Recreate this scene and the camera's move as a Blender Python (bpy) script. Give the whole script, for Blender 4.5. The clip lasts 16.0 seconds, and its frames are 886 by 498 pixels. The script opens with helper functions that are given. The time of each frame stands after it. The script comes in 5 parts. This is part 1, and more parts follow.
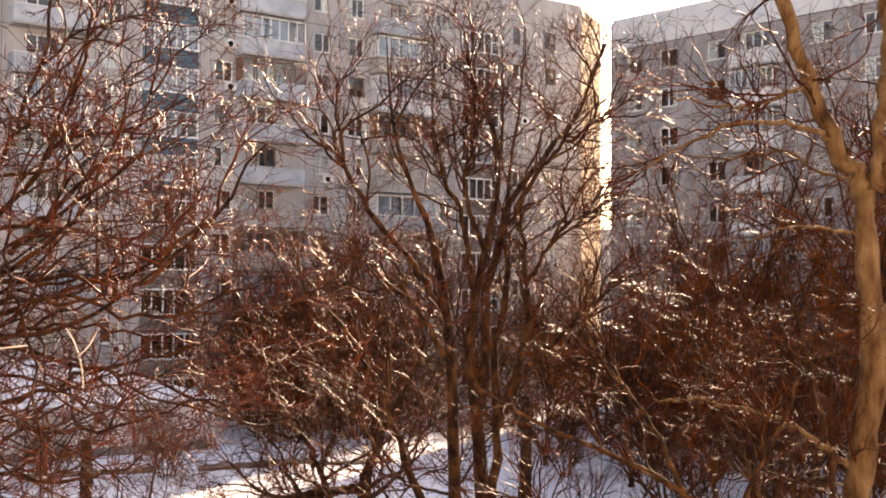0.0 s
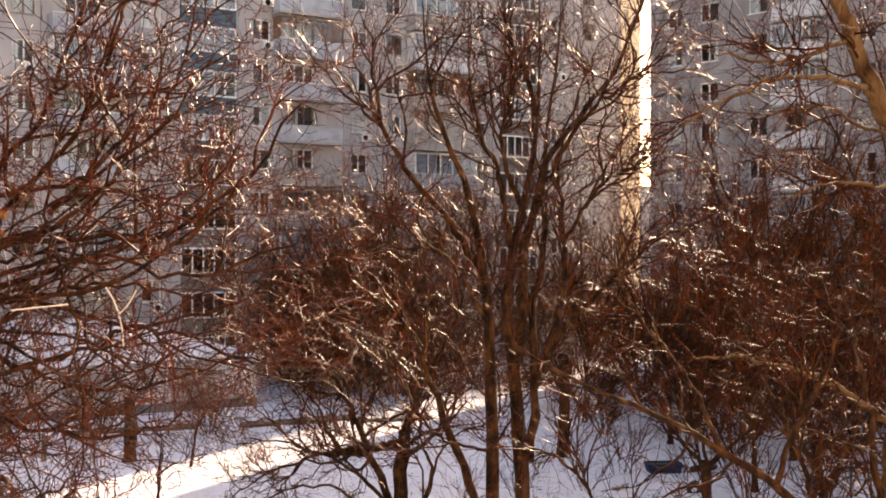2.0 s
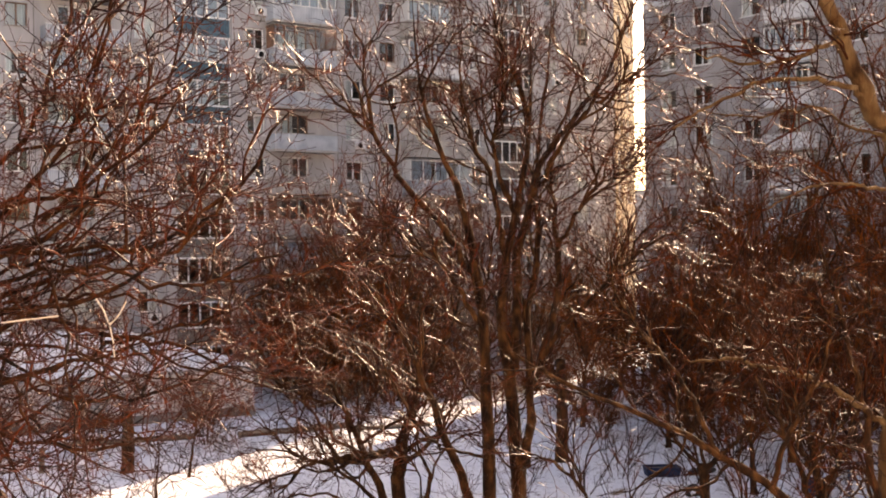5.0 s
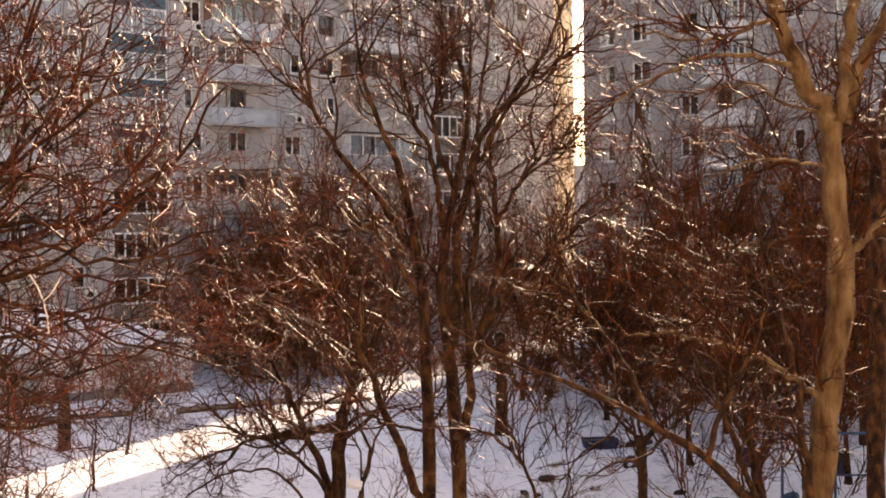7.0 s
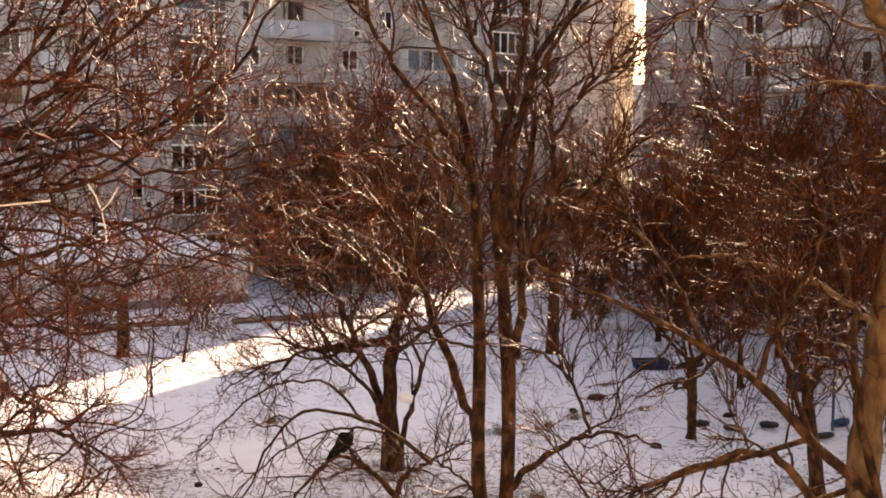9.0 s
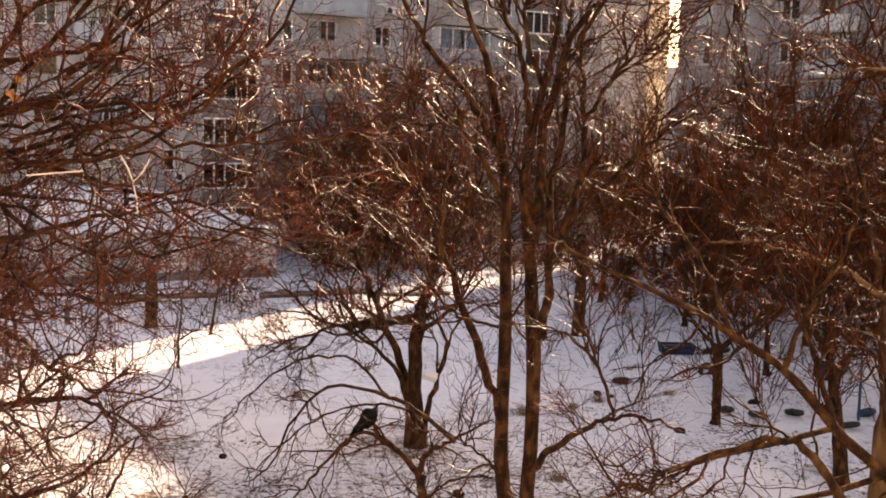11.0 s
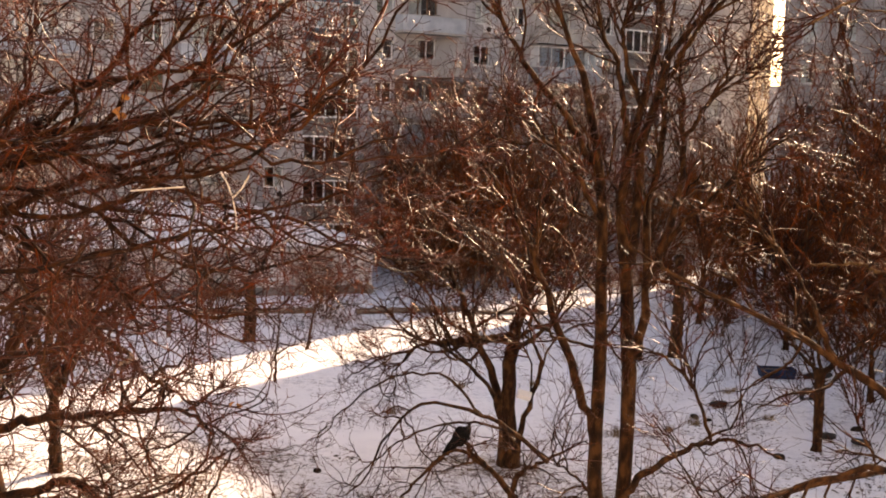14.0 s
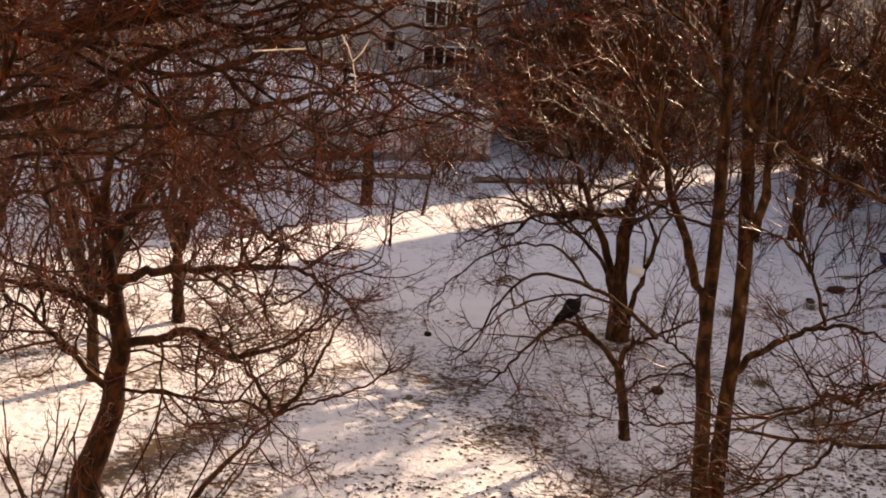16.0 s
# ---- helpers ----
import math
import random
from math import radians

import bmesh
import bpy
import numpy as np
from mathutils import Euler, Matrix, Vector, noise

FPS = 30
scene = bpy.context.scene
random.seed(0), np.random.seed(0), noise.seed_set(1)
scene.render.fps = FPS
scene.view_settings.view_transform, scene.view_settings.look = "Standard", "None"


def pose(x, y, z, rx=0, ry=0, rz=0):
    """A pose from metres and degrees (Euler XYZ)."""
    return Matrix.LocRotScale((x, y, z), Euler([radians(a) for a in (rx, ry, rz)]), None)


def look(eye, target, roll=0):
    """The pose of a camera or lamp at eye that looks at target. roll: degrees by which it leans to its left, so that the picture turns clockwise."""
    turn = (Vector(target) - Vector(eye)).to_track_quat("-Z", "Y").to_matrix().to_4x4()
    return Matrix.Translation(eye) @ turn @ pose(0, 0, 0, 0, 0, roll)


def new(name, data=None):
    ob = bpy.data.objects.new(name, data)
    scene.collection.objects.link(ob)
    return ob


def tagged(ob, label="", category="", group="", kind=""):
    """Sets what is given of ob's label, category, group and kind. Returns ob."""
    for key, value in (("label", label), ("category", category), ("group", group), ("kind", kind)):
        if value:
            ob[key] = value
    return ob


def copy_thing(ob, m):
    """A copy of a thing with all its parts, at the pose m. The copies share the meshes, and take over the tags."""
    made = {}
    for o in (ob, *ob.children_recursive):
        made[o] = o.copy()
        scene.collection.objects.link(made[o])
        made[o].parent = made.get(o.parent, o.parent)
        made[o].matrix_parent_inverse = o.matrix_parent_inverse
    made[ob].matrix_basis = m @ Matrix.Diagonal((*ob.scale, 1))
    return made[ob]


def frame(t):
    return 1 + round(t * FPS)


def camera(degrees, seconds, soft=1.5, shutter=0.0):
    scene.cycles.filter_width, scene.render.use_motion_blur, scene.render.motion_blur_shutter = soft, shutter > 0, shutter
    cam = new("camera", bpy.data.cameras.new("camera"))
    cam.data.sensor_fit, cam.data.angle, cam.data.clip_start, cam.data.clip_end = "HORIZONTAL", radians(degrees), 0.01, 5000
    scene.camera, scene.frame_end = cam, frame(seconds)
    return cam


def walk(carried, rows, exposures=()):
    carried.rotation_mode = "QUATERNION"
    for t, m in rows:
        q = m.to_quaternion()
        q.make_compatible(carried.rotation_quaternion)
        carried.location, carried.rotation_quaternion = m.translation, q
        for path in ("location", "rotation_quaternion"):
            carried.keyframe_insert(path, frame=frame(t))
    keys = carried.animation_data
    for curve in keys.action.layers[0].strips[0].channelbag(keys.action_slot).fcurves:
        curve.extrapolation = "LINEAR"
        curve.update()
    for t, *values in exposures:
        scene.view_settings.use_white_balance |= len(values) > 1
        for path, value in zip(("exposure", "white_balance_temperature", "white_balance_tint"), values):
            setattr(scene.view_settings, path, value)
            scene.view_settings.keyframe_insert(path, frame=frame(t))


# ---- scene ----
cam = camera(40.98, 16.0, soft=1.85)
HEIGHT = 8.7          # eye of the camera, at a third-floor window


def turned(yaw, pitch, roll, side):
    """The camera's pose at the window: it turns, and sways a hand's width to the side."""
    m = Euler((radians(90 + pitch), 0, radians(yaw))).to_matrix().to_4x4()
    return Matrix.Translation((side, 0, HEIGHT)) @ m @ pose(0, 0, 0, 0, 0, roll)


walk(cam, [
    (0.0, turned(-0.03, 1.79, 0.24, -0.091)),
    (0.5, turned(1.50, 1.21, 0.28, -0.085)),
    (1.0, turned(2.05, 0.86, 0.15, -0.076)),
    (1.5, turned(2.26, 0.20, -0.02, -0.069)),
    (2.0, turned(1.84, -0.24, 0.02, -0.062)),
    (2.5, turned(1.67, -0.38, -0.30, -0.034)),
    (3.0, turned(0.92, 0.25, -0.03, -0.009)),
    (5.5, turned(1.78, -0.10, -0.84, -0.002)),
    (6.0, turned(-0.52, -0.28, -1.46, 0.014)),
    (6.5, turned(-3.41, 0.09, -0.93, -0.001)),
    (7.0, turned(-1.18, -1.18, -0.79, 0.004)),
    (7.5, turned(1.30, -3.93, -0.52, 0.017)),
    (8.0, turned(1.35, -4.34, -0.09, 0.018)),
    (8.5, turned(1.37, -4.71, 0.18, 0.020)),
    (11.0, turned(2.81, -6.20, 1.54, 0.014)),
    (11.5, turned(6.66, -5.40, 2.11, 0.007)),
    (12.0, turned(7.55, -5.41, 2.92, 0.020)),
    (12.5, turned(10.89, -4.81, 2.97, 0.016)),
    (13.0, turned(10.23, -4.65, 2.98, 0.023)),
    (13.5, turned(8.85, -5.20, 2.55, 0.026)),
    (14.0, turned(7.50, -5.45, 1.78, 0.032)),
    (14.5, turned(8.22, -5.69, 1.97, 0.038)),
    (15.0, turned(8.27, -7.02, 1.59, 0.047)),
    (15.5, turned(11.22, -9.58, 3.95, 0.049)),
    (16.0, turned(12.87, -11.99, 3.39, 0.043)),
], exposures=[(0.0, 1.88, 8800, 25.5), (3.0, 1.57, 8800, 25.5), (8.0, 1.64, 9100, 25.5), (12.0, 1.49, 9300, 26), (15.0, 1.42, 9300, 26), (15.5, 1.22, 9200, 26), (16.0, 0.86, 9000, 25.5)])

# ---- light ----
SUN_AZ, SUN_EL = radians(25.2), radians(25.0)      # azimuth to the right of straight ahead
world = bpy.data.worlds.new("sky")
scene.world = world
world.use_nodes = True
wn = world.node_tree
sky = wn.nodes.new("ShaderNodeTexSky")
sky.sky_type, sky.sun_disc = "NISHITA", False
sky.sun_elevation, sky.sun_rotation = SUN_EL, SUN_AZ
sky.air_density, sky.dust_density = 1.0, 2.0
wn.links.new(sky.outputs[0], wn.nodes["Background"].inputs[0])
wn.nodes["Background"].inputs[1].default_value = 0.13
sun = new("sun", bpy.data.lights.new("sun", "SUN"))
sun.data.energy, sun.data.angle, sun.data.color = 5.0, radians(0.53), (1.0, 0.86, 0.68)
TO_SUN = Vector((math.sin(SUN_AZ) * math.cos(SUN_EL), math.cos(SUN_AZ) * math.cos(SUN_EL), math.sin(SUN_EL)))
sun.matrix_world = look(TO_SUN * 150, (0, 0, 0))


# ---- materials ----
def material(name, colors, scale=4.0, rough=0.8, detail=6.0, bump=0.2, bump_scale=None, metal=0.0, spread=(0.35, 0.65),
             stretch=(1, 1, 1), vary=0.0, spec=0.3, island=False, deep=0.02):
    """A node material: colours mixed by noise in object space, fine relief, and a change from object to object."""
    m = bpy.data.materials.new(name)
    m.use_nodes = True
    nt = m.node_tree
    n, l = nt.nodes, nt.links
    b = n["Principled BSDF"]
    co = n.new("ShaderNodeTexCoord")
    mp = n.new("ShaderNodeMapping")
    mp.inputs["Scale"].default_value = stretch
    l.new(co.outputs["Object"], mp.inputs[0])
    nz = n.new("ShaderNodeTexNoise")
    nz.inputs["Scale"].default_value, nz.inputs["Detail"].default_value = scale, detail
    l.new(mp.outputs[0], nz.inputs[0])
    ramp = n.new("ShaderNodeValToRGB")
    cr = ramp.color_ramp
    cr.elements[0].position, cr.elements[1].position = spread
    cr.elements[0].color, cr.elements[1].color = (*colors[0], 1), (*colors[-1], 1)
    for i, c in enumerate(colors[1:-1]):
        e = cr.elements.new(spread[0] + (spread[1] - spread[0]) * (i + 1) / (len(colors) - 1))
        e.color = (*c, 1)
    l.new(nz.outputs[0], ramp.inputs[0])
    out = ramp.outputs[0]
    if vary:
        src = n.new("ShaderNodeNewGeometry").outputs["Random Per Island"] if island else n.new("ShaderNodeObjectInfo").outputs["Random"]
        mr = n.new("ShaderNodeMapRange")
        mr.inputs[3].default_value, mr.inputs[4].default_value = 1 - vary, 1 + vary
        l.new(src, mr.inputs[0])
        hs = n.new("ShaderNodeHueSaturation")
        l.new(mr.outputs[0], hs.inputs["Value"])
        l.new(out, hs.inputs["Color"])
        out = hs.outputs[0]
    l.new(out, b.inputs["Base Color"])
    b.inputs["Roughness"].default_value, b.inputs["Metallic"].default_value = rough, metal
    b.inputs["Specular IOR Level"].default_value = spec
    if bump:
        nb = n.new("ShaderNodeTexNoise")
        nb.inputs["Scale"].default_value, nb.inputs["Detail"].default_value = bump_scale or scale * 6, 5.0
        l.new(mp.outputs[0], nb.inputs[0])
        bp = n.new("ShaderNodeBump")
        bp.inputs["Strength"].default_value, bp.inputs["Distance"].default_value = bump, deep
        l.new(nb.outputs[0], bp.inputs["Height"])
        l.new(bp.outputs[0], b.inputs["Normal"])
    return m


def snow_material():
    """Old snow: bluish white, worn through to leaf litter and dry grass in patches near the houses' yard."""
    m = bpy.data.materials.new("old_snow")
    m.use_nodes = True
    nt = m.node_tree
    n, l = nt.nodes, nt.links
    b = n["Principled BSDF"]
    co = n.new("ShaderNodeTexCoord").outputs["Object"]

    def noise_of(scale, detail=8.0, rough=0.6, vec=co):
        k = n.new("ShaderNodeTexNoise")
        k.inputs["Scale"].default_value, k.inputs["Detail"].default_value, k.inputs["Roughness"].default_value = scale, detail, rough
        l.new(vec, k.inputs[0])
        return k.outputs[0]

    def math_of(op, a, c):
        k = n.new("ShaderNodeMath")
        k.operation = op
        for i, v in enumerate((a, c)):
            if isinstance(v, (int, float)):
                k.inputs[i].default_value = v
            else:
                l.new(v, k.inputs[i])
        return k.outputs[0]

    def ramp_of(fac, a, c):
        k = n.new("ShaderNodeMapRange")
        k.interpolation_type = "SMOOTHSTEP"
        k.inputs[1].default_value, k.inputs[2].default_value = a, c
        l.new(fac, k.inputs[0])
        return k.outputs[0]

    def mix_of(fac, a, c):
        k = n.new("ShaderNodeMix")
        k.data_type = "RGBA"
        l.new(fac, k.inputs[0])
        for i, v in ((6, a), (7, c)):
            if isinstance(v, tuple):
                k.inputs[i].default_value = (*v, 1)
            else:
                l.new(v, k.inputs[i])
        return k.outputs[2]

    # litter: fine flecks gathered in large patches
    streak = n.new("ShaderNodeMapping")
    streak.inputs["Rotation"].default_value = (0, 0, 0.35)
    streak.inputs["Scale"].default_value = (0.75, 1.5, 1)
    l.new(co, streak.inputs[0])
    flecks = math_of("ADD", math_of("MULTIPLY", noise_of(4.2, 12.0, 0.8, streak.outputs[0]), 0.6), math_of("MULTIPLY", noise_of(9.0, 8.0, 0.75), 0.4))
    patch = noise_of(0.22, 6.0, 0.65)
    sep = n.new("ShaderNodeSeparateXYZ")
    l.new(co, sep.inputs[0])
    near = ramp_of(sep.outputs[1], 48.0, 23.0)             # trodden yard close to the house
    amount = math_of("ADD", math_of("MULTIPLY", patch, 0.5), math_of("MULTIPLY", near, 0.12))
    # a trodden path that runs slantwise over the yard
    off_line = math_of("ABSOLUTE", math_of("SUBTRACT", math_of("ADD", sep.outputs[0], math_of("MULTIPLY", noise_of(0.5, 3.0), 1.2)),
                                           math_of("ADD", math_of("MULTIPLY", sep.outputs[1], 0.3), -14.95)), 0.0)
    path = math_of("MULTIPLY", ramp_of(off_line, 0.75, 0.15), ramp_of(sep.outputs[1], 31.0, 24.0))
    amount = math_of("ADD", amount, math_of("MULTIPLY", path, 0.058))
    dirt = ramp_of(math_of("ADD", flecks, amount), 0.886, 0.92)
    specks = ramp_of(math_of("ADD", noise_of(13.0, 6.0, 0.7), math_of("MULTIPLY", patch, 0.25)), 0.745, 0.795)
    dirt = math_of("MAXIMUM", dirt, math_of("MULTIPLY", specks, 0.7))
    litter = mix_of(noise_of(9.0), (0.05, 0.03, 0.018), (0.17, 0.11, 0.066))
    trodden = math_of("MULTIPLY", ramp_of(noise_of(3.2, 10.0, 0.7), 0.47, 0.66), ramp_of(patch, 0.34, 0.6))
    white = mix_of(trodden, mix_of(noise_of(0.9, 6.0), (0.7, 0.72, 0.77), (0.88, 0.892, 0.92)), (0.47, 0.49, 0.55))
    l.new(mix_of(dirt, white, litter), b.inputs["Base Color"])
    b.inputs["Roughness"].default_value = 0.75
    b.inputs["Specular IOR Level"].default_value = 0.25
    bp = n.new("ShaderNodeBump")
    bp.inputs["Strength"].default_value, bp.inputs["Distance"].default_value = 0.8, 0.1
    l.new(math_of("ADD", noise_of(3.0, 10.0, 0.68), math_of("MULTIPLY", dirt, -0.5)), bp.inputs["Height"])
    l.new(bp.outputs[0], b.inputs["Normal"])
    return m


def glass_material():
    m = bpy.data.materials.new("window_glass")
    m.use_nodes = True
    b = m.node_tree.nodes["Principled BSDF"]
    b.inputs["Base Color"].default_value = (0.9, 0.95, 0.95, 1)
    b.inputs["Roughness"].default_value = 0.02
    b.inputs["Transmission Weight"].default_value = 1.0
    b.inputs["IOR"].default_value = 1.5
    return m


SNOW = snow_material()
GLASS = glass_material()
PANEL = material("weathered_concrete_panel", [(0.235, 0.222, 0.218), (0.35, 0.335, 0.33), (0.42, 0.402, 0.395), (0.49, 0.47, 0.46)], 0.8, 0.9, 10, 0.25, 20, stretch=(1, 1, 0.22), spread=(0.25, 0.72))
# sandy wall of the wing, lighter and warmer to carry the low sun
PANEL_SUNLIT = material("sun_warmed_sandy_wall", [(0.42, 0.33, 0.22), (0.52, 0.42, 0.29)], 0.4, 0.9, 9, 0.2, 18)
PANEL_GREY = material("grey_concrete_panel", [(0.18, 0.166, 0.165), (0.27, 0.252, 0.25), (0.32, 0.302, 0.3), (0.37, 0.35, 0.345)], 0.8, 0.9, 10, 0.25, 20, stretch=(1, 1, 0.22), spread=(0.25, 0.72))
ATTIC = material("pale_painted_attic_band", [(0.52, 0.53, 0.54), (0.62, 0.63, 0.63)], 0.6, 0.85, 8, 0.15, 14)
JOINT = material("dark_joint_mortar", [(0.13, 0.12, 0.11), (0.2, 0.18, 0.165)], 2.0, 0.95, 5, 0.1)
FRAME = material("white_window_paint", [(0.62, 0.62, 0.6), (0.8, 0.8, 0.78)], 1.5, 0.5, 5, 0.05, vary=0.12)
OLD_FRAME = material("worn_brown_window_paint", [(0.13, 0.07, 0.045), (0.25, 0.14, 0.09)], 3.0, 0.6, 6, 0.1, vary=0.2)
TEAL = material("faded_teal_sheeting", [(0.035, 0.085, 0.115), (0.07, 0.135, 0.165)], 1.2, 0.6, 6, 0.1, vary=0.25)
SHEET = material("pale_blue_corrugated_sheeting", [(0.28, 0.31, 0.345), (0.42, 0.45, 0.475)], 1.2, 0.6, 6, 0.1, vary=0.2)
SHEET_BROWN = material("rusty_brown_sheeting", [(0.14, 0.07, 0.045), (0.26, 0.14, 0.09)], 1.6, 0.7, 7, 0.1, vary=0.25)
SLAB = material("stained_balcony_concrete", [(0.3, 0.28, 0.26), (0.42, 0.4, 0.37)], 1.6, 0.9, 7, 0.15)
# indoor shade put into the colour; planter soil has it too
ROOM = material("room_shade_dark", [(0.07, 0.06, 0.055), (0.13, 0.11, 0.1)], 0.7, 0.9, 4, 0.0)
CURTAIN = material("white_net_curtain", [(0.5, 0.5, 0.48), (0.75, 0.74, 0.7)], 3.0, 0.9, 4, 0.1, stretch=(8, 8, 0.3), vary=0.3)
# net curtain with the bluish sky reflection of the panes in its colour
NET = material("sky_tinted_net_curtain", [(0.3, 0.345, 0.4), (0.46, 0.51, 0.56)], 3.0, 0.9, 4, 0.1, stretch=(8, 8, 0.3), vary=0.25)
AC_WHITE = material("white_unit_casing", [(0.65, 0.65, 0.63), (0.8, 0.8, 0.78)], 2.0, 0.45, 4, 0.0)
DARK = material("black_plastic", [(0.004, 0.004, 0.004), (0.009, 0.009, 0.009)], 6.0, 0.85, 5, 0.3, spec=0.05)
BARK = material("grey_brown_bark", [(0.009, 0.0036, 0.0014), (0.034, 0.0135, 0.0045), (0.098, 0.043, 0.015)], 7.0, 0.85, 9, 1.0, 16, stretch=(1, 1, 0.5), spec=0.15, deep=0.045)
BARK_RED = material("reddish_brown_bark", [(0.007, 0.002, 0.0005), (0.03, 0.0088, 0.0018), (0.08, 0.026, 0.006)], 7.0, 0.7, 9, 1.0, 18, stretch=(1, 1, 0.6), spec=0.15, deep=0.03)
BARK_WARM = material("tan_lichened_bark", [(0.03, 0.0125, 0.0045), (0.09, 0.046, 0.019), (0.135, 0.078, 0.035), (0.19, 0.12, 0.06)], 5.0, 0.85, 10, 1.0, 20, stretch=(1, 1, 0.4), spread=(0.3, 0.68), spec=0.12, deep=0.05)
TWIG = material("reddish_brown_twigs", [(0.006, 0.0012, 0.0002), (0.115, 0.0205, 0.0012)], 3.0, 0.38, 4, 0.5, 45, spec=0.15, vary=0.5, island=True)
TWIG_DARK = material("dark_brown_twigs", [(0.009, 0.0019, 0.0003), (0.086, 0.0185, 0.002)], 3.0, 0.5, 4, 0.5, 45, spec=0.07, vary=0.45, island=True)
TWIG_RUST = material("rusty_brush_twigs", [(0.03, 0.0068, 0.001), (0.21, 0.054, 0.0075)], 3.0, 0.55, 4, 0.5, 45, spec=0.05, vary=0.4, island=True)
BRICK = material("pale_silicate_brick", [(0.54, 0.52, 0.5), (0.7, 0.68, 0.66)], 1.0, 0.9, 7, 0.2, 10, vary=0.05)
BLUE = material("chipped_blue_paint", [(0.01, 0.032, 0.075), (0.02, 0.065, 0.13)], 4.0, 0.5, 6, 0.2, vary=0.2)
BLUE_WORN = material("worn_dark_blue_paint", [(0.02, 0.014, 0.01), (0.006, 0.016, 0.045), (0.012, 0.035, 0.085)], 3.0, 0.6, 8, 0.5, vary=0.2, spec=0.15)
RUBBER = material("weathered_rubber", [(0.012, 0.011, 0.011), (0.035, 0.033, 0.032)], 8.0, 0.8, 5, 0.4)
WOOD = material("grey_weathered_wood", [(0.1, 0.075, 0.055), (0.22, 0.17, 0.13)], 2.0, 0.85, 7, 0.5, 20, stretch=(0.3, 3, 3))
SOIL = material("dark_frozen_earth", [(0.008, 0.006, 0.005), (0.03, 0.021, 0.015)], 12.0, 0.95, 7, 0.6, 30, spec=0.1)
GRASS = material("dry_grass", [(0.13, 0.08, 0.04), (0.24, 0.16, 0.08)], 4.0, 0.8, 4, 0.0, vary=0.3, island=True)
LITTER = material("wet_fallen_leaves", [(0.03, 0.018, 0.011), (0.09, 0.055, 0.032)], 8.0, 0.7, 4, 0.0, vary=0.5, island=True)
WHITE = material("white_plastic", [(0.72, 0.72, 0.7), (0.82, 0.82, 0.8)], 3.0, 0.5, 4, 0.1)
LEAF = material("withered_orange_leaf", [(0.3, 0.1, 0.03), (0.45, 0.2, 0.06)], 9.0, 0.7, 4, 0.1)
PALE = material("peeled_pale_wood", [(0.6, 0.52, 0.42), (0.75, 0.68, 0.58)], 6.0, 0.6, 5, 0.2)
ROOFSNOW = material("roof_snow", [(0.7, 0.71, 0.73), (0.86, 0.86, 0.87)], 0.8, 0.8, 6, 0.4, 4)


# ---- mesh helpers ----
def link_mesh(name, bm, mat, parent=None, label="", smooth=False):
    me = bpy.data.meshes.new(name)
    bm.to_mesh(me)
    bm.free()
    if smooth:
        me.polygons.foreach_set("use_smooth", [True] * len(me.polygons))
    me.materials.append(mat)
    ob = new(name, me)
    if parent is not None:
        ob.parent = parent
    if label:
        ob["label"] = label
    if mat is GLASS:
        ob.visible_shadow = False
    return ob


def part(name, bm, mat, parent, label="", smooth=False):
    return link_mesh(name, bm, mat, parent, label, smooth)


def thing(name, m, label, category, group="", kind=""):
    ob = new(name)
    ob.empty_display_size = 0.2
    ob.matrix_basis = m
    return tagged(ob, label, category, group, kind)


def box(bm, x0, y0, z0, x1, y1, z1, bevel=0.0):
    vs = [bm.verts.new((x, y, z)) for z in (z0, z1) for y in (y0, y1) for x in (x0, x1)]
    fs = [bm.faces.new([vs[i] for i in q]) for q in ((0, 2, 3, 1), (4, 5, 7, 6), (0, 1, 5, 4), (2, 6, 7, 3), (0, 4, 6, 2), (1, 3, 7, 5))]
    if bevel:
        es = {e for f in fs for e in f.edges}
        bmesh.ops.bevel(bm, geom=list(es), offset=bevel, segments=2, affect="EDGES", profile=0.5)
    return bm


def boxes(*spec, bevel=0.0):
    bm = bmesh.new()
    for s in spec:
        box(bm, *s, bevel=bevel)
    return bm


# ---- ground ----
def ground_height(x, y):
    h = 0.07 * noise.noise((x * 0.12, y * 0.12, 0.3)) + 0.03 * noise.noise((x * 0.6, y * 0.6, 4.0))
    # frozen wheel ruts close to the house
    c = x - (0.3 * y - 12.46)
    if abs(c) < 0.95 and 14 < y < 26:
        h -= 0.06 * min(1, (0.95 - abs(c)) / 0.25) * min(1, (26 - y) / 4) * (0.5 + 0.5 * math.cos(c * 17.5 + 0.5 * noise.noise((x, y * 0.4, 7))))
    return h if y < 120 else 0.0


def make_ground():
    xs = [-2500, -900, -300, -130, -80] + [-50 + 0.8 * i for i in range(50)] + [-10 + 0.08 * i for i in range(80)] + [-3.6 + 0.8 * i for i in range(68)] + [80, 130, 300, 900, 2500]
    ys = [-900, -300, -60, -20, 0] + [6 + 0.7 * i for i in range(110)] + [90, 100, 120, 160, 300, 900, 3000]
    verts = [(x, y, ground_height(x, y)) for y in ys for x in xs]
    w = len(xs)
    faces = [(j * w + i, j * w + i + 1, (j + 1) * w + i + 1, (j + 1) * w + i) for j in range(len(ys) - 1) for i in range(w - 1)]
    me = bpy.data.meshes.new("ground")
    me.from_pydata(verts, [], faces)
    me.polygons.foreach_set("use_smooth", [True] * len(me.polygons))
    me.materials.append(SNOW)
    tagged(new("ground", me), "snow-covered yard with leaf litter showing through", "ground", kind="structure")


make_ground()

# ---- apartment blocks ----
STOREY = 2.8


